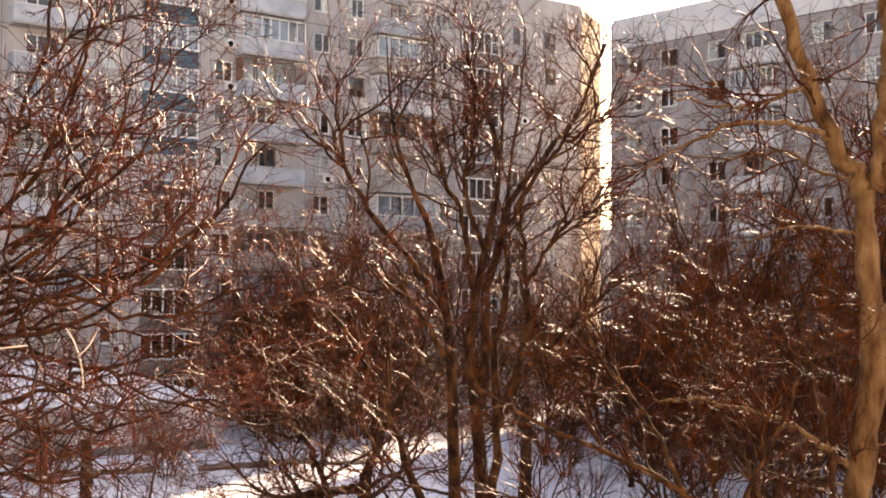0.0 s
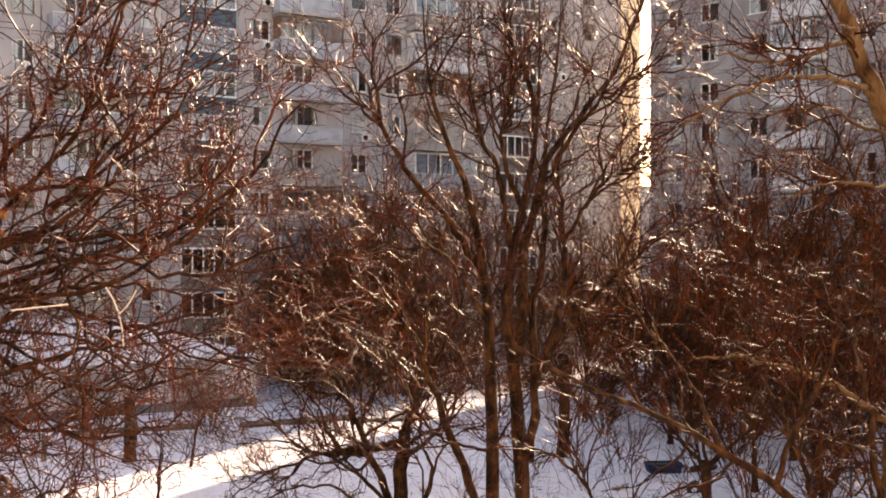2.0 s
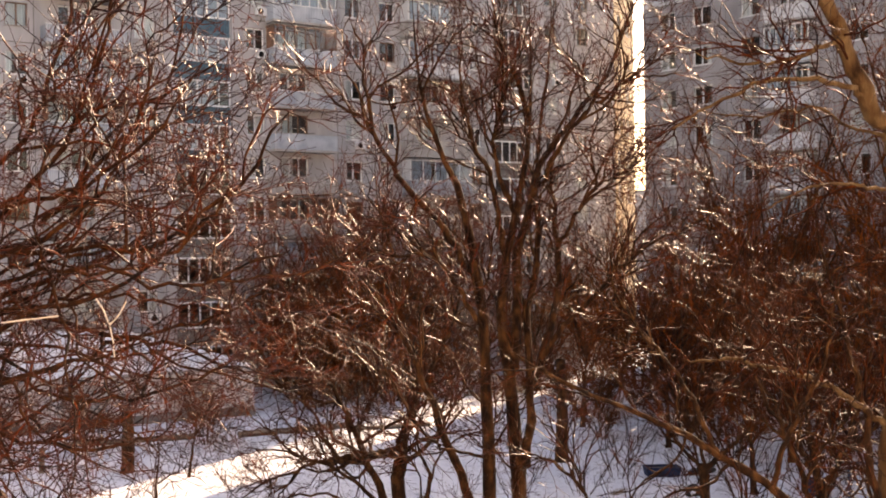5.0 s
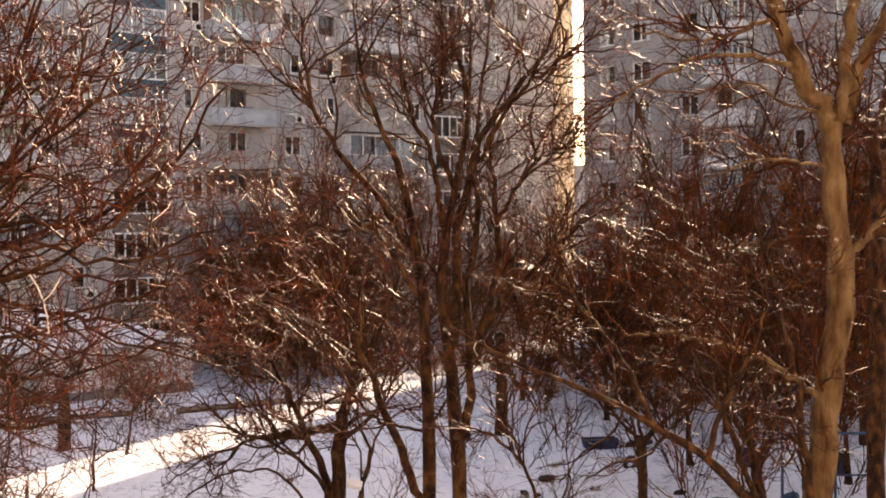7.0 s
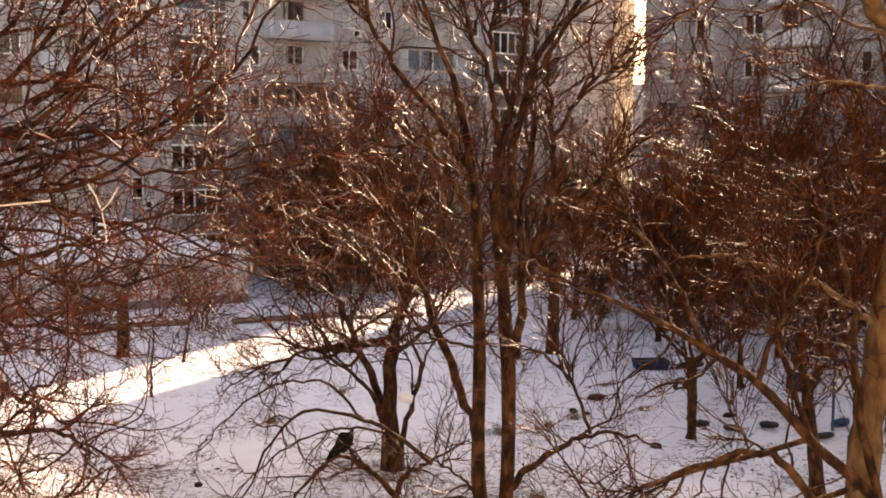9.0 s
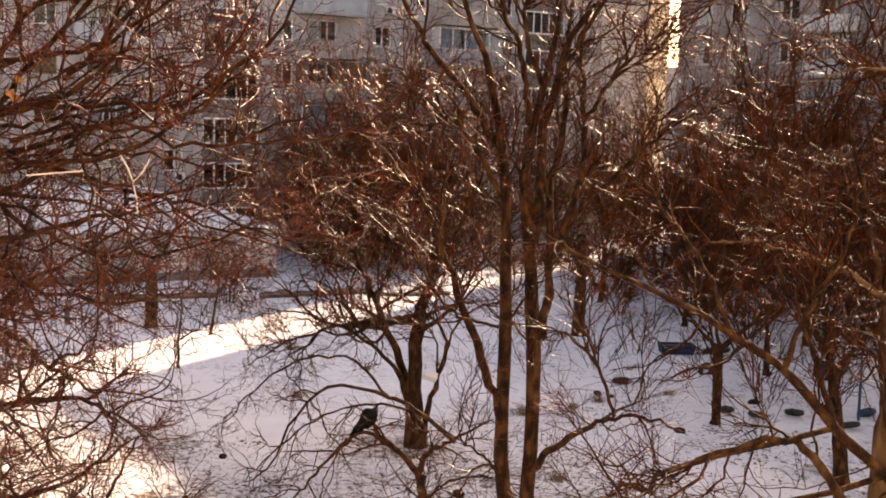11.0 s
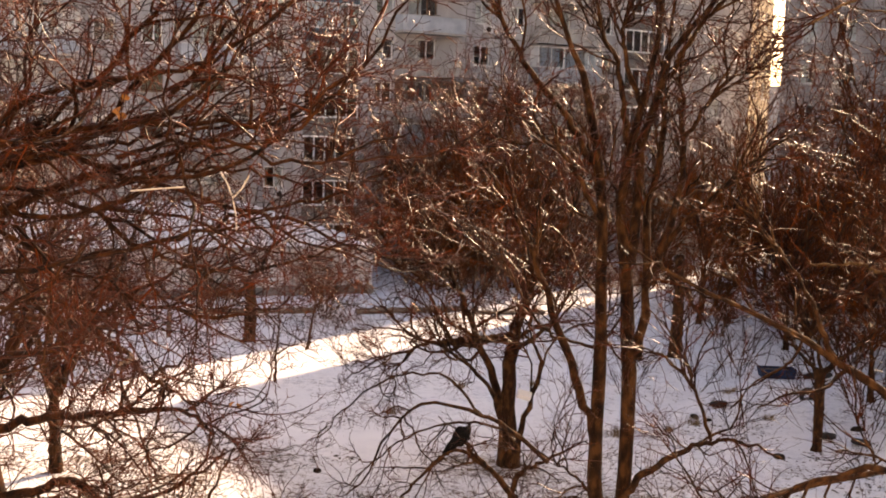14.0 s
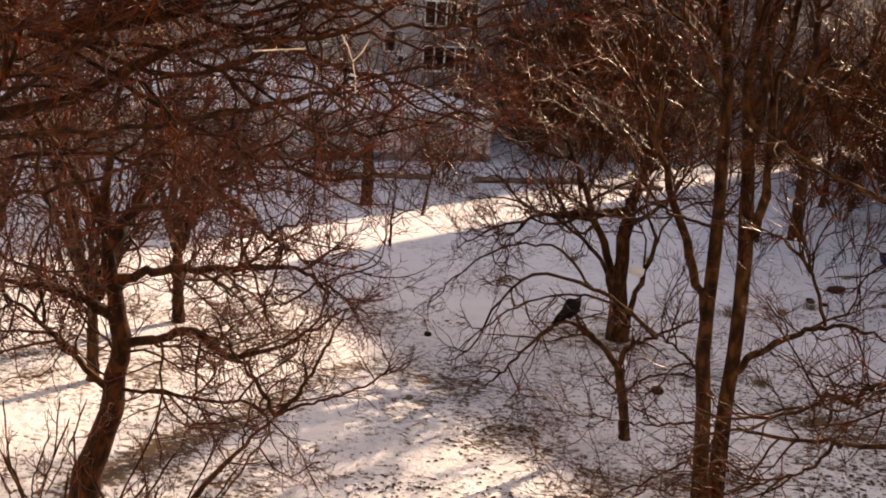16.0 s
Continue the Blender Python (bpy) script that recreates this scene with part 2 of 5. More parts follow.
def wall_with_openings(length0, length1, top, floors, base, columns, thick=0.35):
    """A wall along x, its face at y = 0, built in upright strips: each column (centre, width, sill, height, lift) has an opening a storey."""
    bm = bmesh.new()
    x = length0
    for c, w, sill, h, lift in sorted(columns):
        a, b = c - w / 2, c + w / 2
        if a - x > 0.02:
            box(bm, x, 0, -0.3, a, thick, top)
        z = -0.3
        for k in range(floors):
            low = base + k * STOREY + lift + sill
            box(bm, a, 0, z, b, thick, low)
            z = low + h
        box(bm, a, 0, z, b, thick, top)
        x = b
    box(bm, x, 0, -0.3, length1, thick, top)
    return bm


def folded(x0, width, y, z0, z1):
    """A curtain hanging in shallow folds."""
    bm = bmesh.new()
    m = max(6, int(width / 0.07))
    a = [[bm.verts.new((x0 + width * i / m, y + 0.02 * (i % 2), z)) for i in range(m + 1)] for z in (z0, z1)]
    for i in range(m):
        bm.faces.new((a[0][i], a[0][i + 1], a[1][i + 1], a[1][i]))
    return bm


def window(parent, x, z, w, h, kind, rng, y=0.12):
    """A casement window: frame with mullions, a pane, a sill, and perhaps a curtain behind it."""
    fm = OLD_FRAME if kind == "old" else FRAME
    t = 0.06 if kind == "old" else 0.085
    win = part("window", boxes((x - w / 2, y, z, x - w / 2 + t, y + 0.08, z + h), (x + w / 2 - t, y, z, x + w / 2, y + 0.08, z + h),
                               (x - w / 2 + t, y, z, x + w / 2 - t, y + 0.08, z + t), (x - w / 2 + t, y, z + h - t, x + w / 2 - t, y + 0.08, z + h)), fm, parent)
    n = 2 if w < 1.7 else 3
    for i in range(1, n):
        mx = x - w / 2 + w * i / n + (rng.uniform(-0.1, 0.1) if n == 2 else 0)
        part("mullion", boxes((mx - 0.045, y - 0.004, z + t, mx + 0.045, y + 0.07, z + h - t)), fm, win)
    part("pane", boxes((x - w / 2 + t, y + 0.03, z + t, x + w / 2 - t, y + 0.045, z + h - t)), GLASS, win)
    part("sill", boxes((x - w / 2 - 0.06, -0.1, z - 0.05, x + w / 2 + 0.06, y, z - 0.004)), FRAME if kind != "old" else SLAB, win)
    if rng.random() < 0.55:
        cw = rng.choice((0.35, 0.5, 1.0)) * w
        x0 = x - w / 2 if rng.random() < 0.5 else x + w / 2 - cw
        part("curtain", folded(x0, cw, 0.3, z + 0.05, z + h), CURTAIN, win)


def corrugated(bm, x0, x1, y, z0, z1, pitch=0.12, depth=0.025):
    n = max(2, int((x1 - x0) / pitch) * 2)
    a = [[bm.verts.new((x0 + (x1 - x0) * i / n, y - depth * (i % 2), z)) for i in range(n + 1)] for z in (z0, z1)]
    for i in range(n):
        bm.faces.new((a[0][i], a[0][i + 1], a[1][i + 1], a[1][i]))
    box(bm, x0, y + 0.004, z0, x1, y + 0.04, z1)


def balcony(parent, x0, x1, z, out, style, rng):
    """A hanging balcony: slab, railing panels on three sides and, when closed in, glazing and a small roof."""
    slab = boxes((x0, -out, z - 0.14, x1, 0.002, z))
    bal = part("balcony", slab, SLAB, parent)
    mat = {"blue": SHEET, "teal": TEAL, "brown": SHEET_BROWN, "grey": SLAB, "white": ATTIC}[style[0]]
    rail = bmesh.new()
    corrugated(rail, x0, x1, -out, z + 0.004, z + 1.0)
    box(rail, x0 + 0.004, -out + 0.05, z + 0.004, x0 + 0.04, 0, z + 1.0)
    box(rail, x1 - 0.04, -out + 0.05, z + 0.004, x1 - 0.004, 0, z + 1.0)
    part("railing_panel", rail, mat, bal)
    part("handrail", boxes((x0 - 0.03, -out - 0.04, z + 1.0, x1 + 0.03, -out + 0.05, z + 1.05)), FRAME if rng.random() < 0.5 else SLAB, bal)
    if style[1] != "open":
        fm = OLD_FRAME if style[1] == "brown_glazed" else FRAME
        glz = bmesh.new()
        n = rng.randint(5, 7)
        for i in range(n + 1):
            x = x0 + (x1 - x0 - 0.07) * i / n
            box(glz, x, -out, z + 1.05, x + 0.07, -out + 0.06, z + 2.45)
        box(glz, x0, -out - 0.003, z + 2.38, x1, -out + 0.063, z + 2.46)
        for x in (x0, x1 - 0.06):
            box(glz, x, -out + 0.063, z + 2.38, x + 0.06, 0, z + 2.46)
        frame_ob = part("glazing_frame", glz, fm, bal)
        part("pane", boxes((x0 + 0.03, -out + 0.025, z + 1.05, x1 - 0.03, -out + 0.035, z + 2.38)), GLASS, frame_ob)
        part("balcony_roof", boxes((x0 - 0.08, -out - 0.12, z + 2.46, x1 + 0.08, 0, z + 2.5)), SLAB, bal)
        side = SHEET_BROWN if style[1] == "brown_glazed" else ATTIC
        if style[1] == "brown_glazed" or rng.random() < 0.5:
            part("boarded_side", boxes((x0 + (x1 - x0) * 0.74, -out + 0.07, z + 1.05, x1 - 0.08, -out + 0.1, z + 2.36)), side, bal)
        part("end_board", boxes((x0 + 0.07, -out + 0.07, z + 1.05, x0 + 0.11, -0.004, z + 2.37)), side, bal)
        if style[1] == "glazed":
            # hung close behind the panes in the colour of reflected sky
            for f in (0.05, 0.4):
                part("curtain", folded(x0 + (x1 - x0) * f, (x1 - x0) * 0.3, -out + 0.16, z + 1.06, z + 2.34), NET, bal)


def loggia(parent, x0, x1, z, style, rng):
    """A stacked recessed loggia: sheeted parapet below and a row of narrow white lights above."""
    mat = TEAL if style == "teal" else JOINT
    bm = bmesh.new()
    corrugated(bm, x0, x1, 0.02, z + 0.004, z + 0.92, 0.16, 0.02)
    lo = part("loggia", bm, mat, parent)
    glz = bmesh.new()
    n = 5
    for i in range(n + 1):
        x = x0 + (x1 - x0 - 0.09) * i / n
        box(glz, x, 0.0, z + 0.92, x + 0.09, 0.07, z + 2.5)
    box(glz, x0, -0.06, z + 0.86, x1, 0.073, z + 0.97)
    box(glz, x0, -0.003, z + 2.42, x1, 0.073, z + 2.52)
    g = part("glazing_frame", glz, FRAME, lo)
    part("pane", boxes((x0 + 0.03, 0.03, z + 0.98, x1 - 0.03, 0.04, z + 2.42)), GLASS, g)
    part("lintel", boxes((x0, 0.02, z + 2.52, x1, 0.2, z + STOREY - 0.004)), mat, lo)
    part("casement", boxes((x1 - 0.82, -0.012, z + 1.78, x1 - 0.1, 0.06, z + 1.85)), FRAME, lo)
    # sky-coloured nets stand in for the reflection on the loggia's panes
    if style == "teal":
        part("curtain", folded(x0 + 0.05, (x1 - x0) * rng.choice((0.96, 0.96, 0.7)), 0.14, z + 0.96, z + 2.5), NET, lo)
    elif rng.random() < 0.6:
        part("curtain", folded(x0 + (x1 - x0) * rng.choice((0.05, 0.5)), (x1 - x0) * 0.3, 0.14, z + 0.96, z + 2.5), NET, lo)


def air_conditioner(parent, x, z):
    bm = boxes((x - 0.38, -0.34, z, x + 0.38, -0.06, z + 0.52), bevel=0.03)
    ac = part("air_conditioner", bm, AC_WHITE, parent, "white outdoor cooling unit")
    fan = bmesh.new()
    bmesh.ops.create_cone(fan, cap_ends=True, segments=20, radius1=0.19, radius2=0.19, depth=0.02,
                          matrix=Matrix.Translation((x - 0.08, -0.345, z + 0.26)) @ Matrix.Rotation(radians(90), 4, "X"))
    part("fan_grille", fan, DARK, ac)
    for bx in (x - 0.3, x + 0.26):
        part("bracket", boxes((bx, -0.33, z - 0.05, bx + 0.04, 0.0, z - 0.004)), JOINT, ac)


def block(name, m, label, x0, x1, floors, base, top, depth, columns, wall_mat, seed, lift=0.0, styles=None, cooled=()):
    """A slab block seen from its long side. columns: (kind, from, to) along the facade; lift: how far the flats' floors lie
    above those of the stair loggias; styles: the balconies' finish by (from, storey); cooled: (from, storey) of windows with a cooling unit."""
    rng = random.Random(seed)
    styles = styles or {}
    house = thing(name, m, label, "building")
    holes = []
    for kind, a, b in columns:
        if kind == "window":
            holes.append(((a + b) / 2, b - a, 0.92, 1.36, lift))
        elif kind == "balcony":
            holes.append(((a + b) / 2 - 0.3, 2.1, 0.45, 1.95, lift))
        else:
            holes.append(((a + b) / 2, b - a, 0.004, STOREY - 0.01, 0.0))
    part("wall", wall_with_openings(x0, x1, top, floors, base, holes), wall_mat, house)
    part("rear_wall", boxes((x0, depth - 0.35, -0.3, x1, depth, top)), wall_mat, house)
    # back wall and slabs behind the windows, coloured as dark as unlit rooms
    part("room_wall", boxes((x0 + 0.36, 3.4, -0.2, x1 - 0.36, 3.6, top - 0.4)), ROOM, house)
    part("roof", boxes((x0, 0.36, top - 0.35, x1, depth - 0.36, top - 0.1)), SLAB, house)
    for k in range(1, floors + 1):
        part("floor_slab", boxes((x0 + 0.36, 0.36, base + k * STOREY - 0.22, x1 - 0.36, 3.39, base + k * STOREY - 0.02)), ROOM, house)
    # seams of sealed mortar between storeys and bays, and the ribs beside the loggias
    for k in range(0, floors + 1):
        z = base + k * STOREY + lift
        spans, x = [], x0
        for kind, a, b in sorted(columns, key=lambda c: c[1]):
            if kind == "loggia":
                spans.append((x, a - 0.75))
                x = b + 0.75
        spans.append((x, x1))
        part("panel_joint", boxes(*[(a, -0.006, z - 0.03, b, -0.001, z + 0.03) for a, b in spans if b - a > 0.1]), JOINT, house)
    for kind, a, b in columns:
        if kind == "loggia":
            for c in (a - 0.7, b + 0.08):
                part("pilaster", boxes((c, -0.12, -0.2, c + 0.6, -0.001, top - 0.2)), wall_mat, house)
    ends = sorted(columns, key=lambda c: c[1])
    for (p, _, b), (q, a, _) in zip(ends, ends[1:]):
        if 0.5 < a - b < 4 and "loggia" not in (p, q):
            x = (a + b) / 2
            part("panel_joint", boxes((x - 0.025, -0.0055, base + 0.04, x + 0.025, -0.0008, top - 0.3)), JOINT, house)
    for k in range(floors):
        z = base + k * STOREY
        for kind, a, b in columns:
            if kind == "window":
                window(house, (a + b) / 2, z + lift + 0.92, b - a, 1.36, "new" if rng.random() < 0.75 else "old", rng)
                if (a, k) in cooled or rng.random() < 0.05:
                    air_conditioner(house, (a + b) / 2 + 0.35, z + lift + 0.3)
            elif kind == "balcony":
                window(house, (a + b) / 2 - 0.3, z + lift + 0.45, 2.1, 1.95, "new" if rng.random() < 0.6 else "old", rng)
                style = styles.get((a, k)) or (rng.choice(("blue", "blue", "grey", "grey")), "glazed" if rng.random() < 0.4 else "open")
                balcony(house, a, b, z + lift, 1.15, style, rng)
            else:
                loggia(house, a, b, z, "teal" if k >= floors - 5 and a < 10 else "dark", rng)
    return house


BAYS = [("loggia", -1.95, 1.85), ("window", 3.0, 4.3), ("balcony", 4.4, 9.1), ("window", 10.45, 11.75), ("window", 13.25, 14.55),
        ("balcony", 14.95, 20.3), ("window", 20.9, 22.1), ("loggia", 23.3, 27.0), ("window", 28.4, 29.7), ("window", 31.6, 32.9),
        ("window", -4.5, -3.2), ("balcony", -10.2, -5.4), ("window", -12.2, -10.9), ("window", -15.0, -13.7), ("balcony", -21.2, -16.0),
        ("window", -23.0, -21.8), ("loggia", -27.6, -23.8), ("window", -30.2, -28.9), ("balcony", -36.0, -31.0), ("window", -38.2, -36.9)]
FINISH = {(4.4, 9): ("blue", "glazed"), (4.4, 8): ("blue", "glazed"), (4.4, 7): ("blue", "brown_glazed"), (4.4, 6): ("blue", "open"), (4.4, 5): ("blue", "open"),
          (4.4, 4): ("grey", "open"), (4.4, 3): ("grey", "brown_glazed"), (14.95, 9): ("blue", "open"), (14.95, 8): ("grey", "glazed"), (14.95, 7): ("white", "glazed"),
          (14.95, 6): ("grey", "brown_glazed"), (14.95, 5): ("grey", "open"), (14.95, 4): ("blue", "glazed"), (14.95, 3): ("grey", "open"),
          (-10.2, 9): ("blue", "open"), (-10.2, 8): ("blue", "open"), (-10.2, 7): ("blue", "open"), (-10.2, 6): ("blue", "glazed"), (-10.2, 5): ("blue", "brown_glazed"),
          (-10.2, 4): ("blue", "open")}
FACADE_TURN = 37.4
left_m = pose(-17.2, 74.4, 0, 0, 0, FACADE_TURN)
block("apartment_block", left_m, "tall weathered concrete panel apartment block with mixed balconies", -41.0, 35.7, 10, 0.35, 31.6, 10.0, BAYS, PANEL, 5,
      1.07, FINISH, {(3.0, 9), (3.0, 8), (3.0, 7), (13.25, 3)})

# the sunlit wing that turns away at the block's far end, sun warmth in its colour
corner = left_m @ Vector((35.7, 0, 0))
wing_m = pose(corner.x + 0.02, corner.y, 0, 0, 0, 68.0)
block("apartment_wing", wing_m, "apartment wing with low sunlight put into its sandy wall colour", 0.02, 6.2, 10, 0.35, 31.4, 9.0,
      [("window", 0.9, 2.1), ("window", 3.6, 4.8)], PANEL_SUNLIT, 9)

right_m = pose(13.03, 90.33, -0.26, 0, 0, -48.7) @ Matrix.Diagonal((1.03, 1.03, 1.03, 1))
right_house = block("apartment_block", right_m, "grey concrete panel apartment block with a pale attic band", 0.0, 62.0, 9, 1.0, 27.4, 12.0,
      [("window", 1.2, 2.6), ("window", 4.15, 5.8), ("window", 8.3, 9.8), ("balcony", 10.9, 14.3), ("window", 16.4, 17.8), ("window", 20.0, 21.4),
       ("balcony", 23.0, 27.0), ("window", 28.6, 30.0), ("window", 33.0, 34.4), ("balcony", 36.0, 40.0), ("window", 43.0, 44.4)], PANEL_GREY, 12,
      0.0, {(a, k): ("white" if a < 20 else "blue", "glazed" if (k + int(a)) % 3 else "open") for a in (10.9, 23.0, 36.0) for k in range(9)})
part("attic_band", boxes((-0.06, -0.09, 26.25, 62.0, -0.008, 28.5), (-0.06, -0.008, 27.404, 62.0, 0.3, 28.5)), ATTIC, right_house, "pale painted attic band")
part("end_wall", boxes((-0.3, -0.05, -0.3, -0.004, 12.0, 28.3)), PANEL_GREY, right_house)

# low house far beyond the gap, and the houses that close the yard behind the camera
far_house = thing("far_house", pose(13, 190, 0, 0, 0, 5), "low grey house far beyond the gap", "building")
part("wall", boxes((0, 0, -0.3, 26, 10, 17.5)), PANEL_GREY, far_house)
part("roof", boxes((-0.3, -0.3, 17.504, 26.3, 10.3, 18.0)), SLAB, far_house)
own = thing("apartment_block", pose(-60, -1.2, 0, 0, 0, 0), "apartment block from whose window the yard is seen", "building")
part("wall", boxes((0, -12, -0.3, 120, 0, 27.0)), PANEL, own)


# ---- trees ----
def curve_through(points, n):
    """n points on a smooth line through the given ones."""
    p = np.array(points, float)
    p = np.vstack([2 * p[0] - p[1], p, 2 * p[-1] - p[-2]])
    seg = len(p) - 3
    out = []
    for u in np.linspace(0, seg, n):
        i = min(int(u), seg - 1)
        t = u - i
        a, b, c, d = p[i:i + 4]
        out.append(0.5 * (2 * b + (c - a) * t + (2 * a - 5 * b + 4 * c - d) * t * t + (3 * b - a - 3 * c + d) * t ** 3))
    return np.array(out)


def unit(v):
    return v / np.maximum(np.linalg.norm(v, axis=-1, keepdims=True), 1e-9)


def tubes(name, P, R, sides, mat, parent, smooth=True, kind="", label=""):
    """One mesh of tapered tubes: P is (branches, points, 3), R is (branches, points)."""
    N, n, _ = P.shape
    T = unit(np.gradient(P, axis=1))
    ref = np.where(np.abs(T[:, :1, 2:3]) > 0.9, np.array([1.0, 0, 0]), np.array([0, 0, 1.0]))
    U = unit(np.cross(T, np.broadcast_to(ref, T.shape)))
    V = np.cross(T, U)
    ang = np.linspace(0, 2 * np.pi, sides, endpoint=False)
    ring = U[:, :, None] * np.cos(ang)[:, None] + V[:, :, None] * np.sin(ang)[:, None]
    verts = (P[:, :, None] + R[:, :, None, None] * ring).reshape(-1, 3)
    base = (np.arange(N)[:, None, None] * n + np.arange(n - 1)[None, :, None]) * sides
    k = np.arange(sides)[None, None]
    k2 = (k + 1) % sides
    quads = np.stack([base + k, base + k2, base + sides + k2, base + sides + k], -1).reshape(-1, 4)
    me = bpy.data.meshes.new(name)
    me.vertices.add(len(verts))
    me.vertices.foreach_set("co", verts.ravel())
    me.loops.add(quads.size)
    me.loops.foreach_set("vertex_index", quads.ravel().astype(np.int32))
    me.polygons.add(len(quads))
    me.polygons.foreach_set("loop_start", np.arange(0, quads.size, 4, dtype=np.int32))
    me.polygons.foreach_set("use_smooth", np.full(len(quads), smooth))
    me.update(calc_edges=True)
    me.materials.append(mat)
    ob = new(name, me)
    ob.parent = parent
    return tagged(ob, label, kind=kind)


def sprout(rng, P, R, count, span, angle, length, n, thick, rise=0.1, wobble=0.26, r_min=0.005, jitter=0.35):
    """Children of each branch: count of them, along span of it, leaving at angle (degrees), length metres long."""
    N, m, _ = P.shape
    u = rng.uniform(span[0], span[1], (N, count)) * (m - 1)
    i = np.minimum(u.astype(int), m - 2)
    t = (u - i)[..., None]
    rows = np.arange(N)[:, None]
    a, b = P[rows, i], P[rows, i + 1]
    start = a + (b - a) * t
    rad = R[rows, i] + (R[rows, i + 1] - R[rows, i]) * t[..., 0]
    tan = unit(b - a)
    perp = unit(np.cross(tan, rng.normal(size=tan.shape)))
    ang = np.radians(rng.normal(angle, 12, (N, count)))[..., None]
    way = unit(np.cos(ang) * tan + np.sin(ang) * perp)
    L = length * rng.uniform(1 - jitter, 1 + jitter, (N, count)) * (1.15 - 0.55 * u / (m - 1))
    K = N * count
    pos, way = start.reshape(K, 3), way.reshape(K, 3)
    step = (L.reshape(K, 1) / (n - 1))
    out = [pos]
    for _ in range(n - 1):
        way = unit(way + rng.normal(scale=wobble, size=way.shape) + np.array([0, 0, rise]))
        pos = pos + way * step
        out.append(pos)
    r0 = np.maximum(np.minimum(rad.reshape(K) * 0.85, thick * (0.6 + 0.8 * rng.random(K))), r_min)
    taper = np.linspace(1, 0.35, n)
    return np.stack(out, 1), np.maximum(r0[:, None] * taper, r_min * 0.6)


def tree(label, stems, seed, bark, twig, levels, group="", name="tree", thick_limbs=True, sides=(12, 6, 4), sparse=0):
    """A bare tree: guiding stems, then levels of finer branches, each (count, span, angle, length, points, thickness, rise).
    The last stems, as many as sparse says, keep only half of their branches."""
    rng = np.random.default_rng(seed)
    foot = stems[0][0]
    ob = thing(name, Matrix.Translation((foot[0], foot[1], 0)), label, "tree", group)
    off = np.array([foot[0], foot[1], 0.0])
    P, R = [], []
    for j, s in enumerate(stems):
        *pts, r0, r1 = s
        r1 = r1 if r1 > 0.085 else min(r1, 0.014)
        p = curve_through(pts, 22) - off
        gap = np.linalg.norm(np.diff(p, axis=0), axis=1).mean()
        p[1:-1] += rng.normal(scale=min(0.02 + 0.08 * r0, 0.16 * gap), size=(20, 3)) * (0.5 if pts[0][2] < 0 else 1.0)
        r = r0 + (r1 - r0) * np.linspace(0, 1, 22) ** 1.1
        if pts[0][2] < 0:
            r[:3] *= (1.45, 1.18, 1.05)
        r = r * (1 + 0.06 * rng.normal(size=22))
        if r1 < 0.085:
            r[-1] *= 0.4
        tubes("trunk" if pts[0][2] < 0 else "limb", p[None], r[None], sides[0], bark, ob)
        P.append(p), R.append(r)
    P, R = np.array(P), np.array(R)
    allP, allR = [P], [R]
    for j, (count, span, angle, length, n, thick, rise) in enumerate(levels):
        if j == 0:
            src_p, src_r = P, R
        else:
            src_p, src_r = p2, r2
        p2, r2 = sprout(rng, src_p, src_r, count, span, angle, length, n, thick, rise)
        low = p2[..., 2].min(1) > 0.05
        if j == 0 and sparse:
            low &= (np.arange(len(p2)) // count < len(stems) - sparse) | (rng.random(len(p2)) < 0.55)
        p2, r2 = p2[low], r2[low]
        tubes("branching" if j == 0 else "crown", p2, r2, sides[j + 1] if j < 2 else 3, bark if j == 0 and thick_limbs else twig, ob, kind="stuff")
    return ob


LEVELS = [(14, (0.25, 1.0), 44, 2.0, 8, 0.034, 0.06), (7, (0.15, 1.0), 42, 1.0, 6, 0.017, 0.05), (3, (0.15, 1.0), 42, 0.48, 4, 0.011, 0.03)]
LIMBED = [(9, (0.25, 1.0), 46, 1.9, 9, 0.02, 0.05), (7, (0.15, 1.0), 42, 0.95, 6, 0.011, 0.05), (3, (0.15, 1.0), 42, 0.48, 4, 0.0075, 0.03)]
UPRIGHT = [(15, (0.28, 1.0), 36, 2.0, 9, 0.021, 0.07), (7, (0.12, 1.0), 40, 0.95, 6, 0.011, 0.07), (4, (0.12, 1.0), 42, 0.45, 4, 0.0075, 0.05)]
NEAR = [(5, (0.05, 0.95), 36, 1.8, 10, 0.021, 0.03), (6, (0.1, 1.0), 46, 1.0, 7, 0.0125, 0.03), (4, (0.1, 1.0), 45, 0.55, 5, 0.0085, 0.03), (4, (0.1, 1.0), 55, 0.15, 3, 0.0058, 0.03)]
WIDE = [(12, (0.12, 1.0), 46, 2.0, 8, 0.023, 0.03), (7, (0.1, 1.0), 45, 0.95, 7, 0.0135, 0.03), (4, (0.15, 1.0), 48, 0.42, 4, 0.009, 0.03), (2, (0.1, 0.95), 58, 0.13, 3, 0.0065, 0.03)]
SPREADING = [(6, (0.3, 0.95), 36, 3.3, 12, 0.045, 0.14), (9, (0.15, 1.0), 44, 1.3, 7, 0.02, 0.05), (5, (0.15, 1.0), 42, 0.7, 5, 0.011, 0.04), (3, (0.15, 1.0), 42, 0.35, 3, 0.008, 0.03)]
BUSH = [(9, (0.2, 1.0), 42, 1.6, 6, 0.028, 0.1), (6, (0.15, 1.0), 42, 0.9, 4, 0.014, 0.06), (3, (0.1, 1.0), 40, 0.5, 3, 0.01, 0.04)]
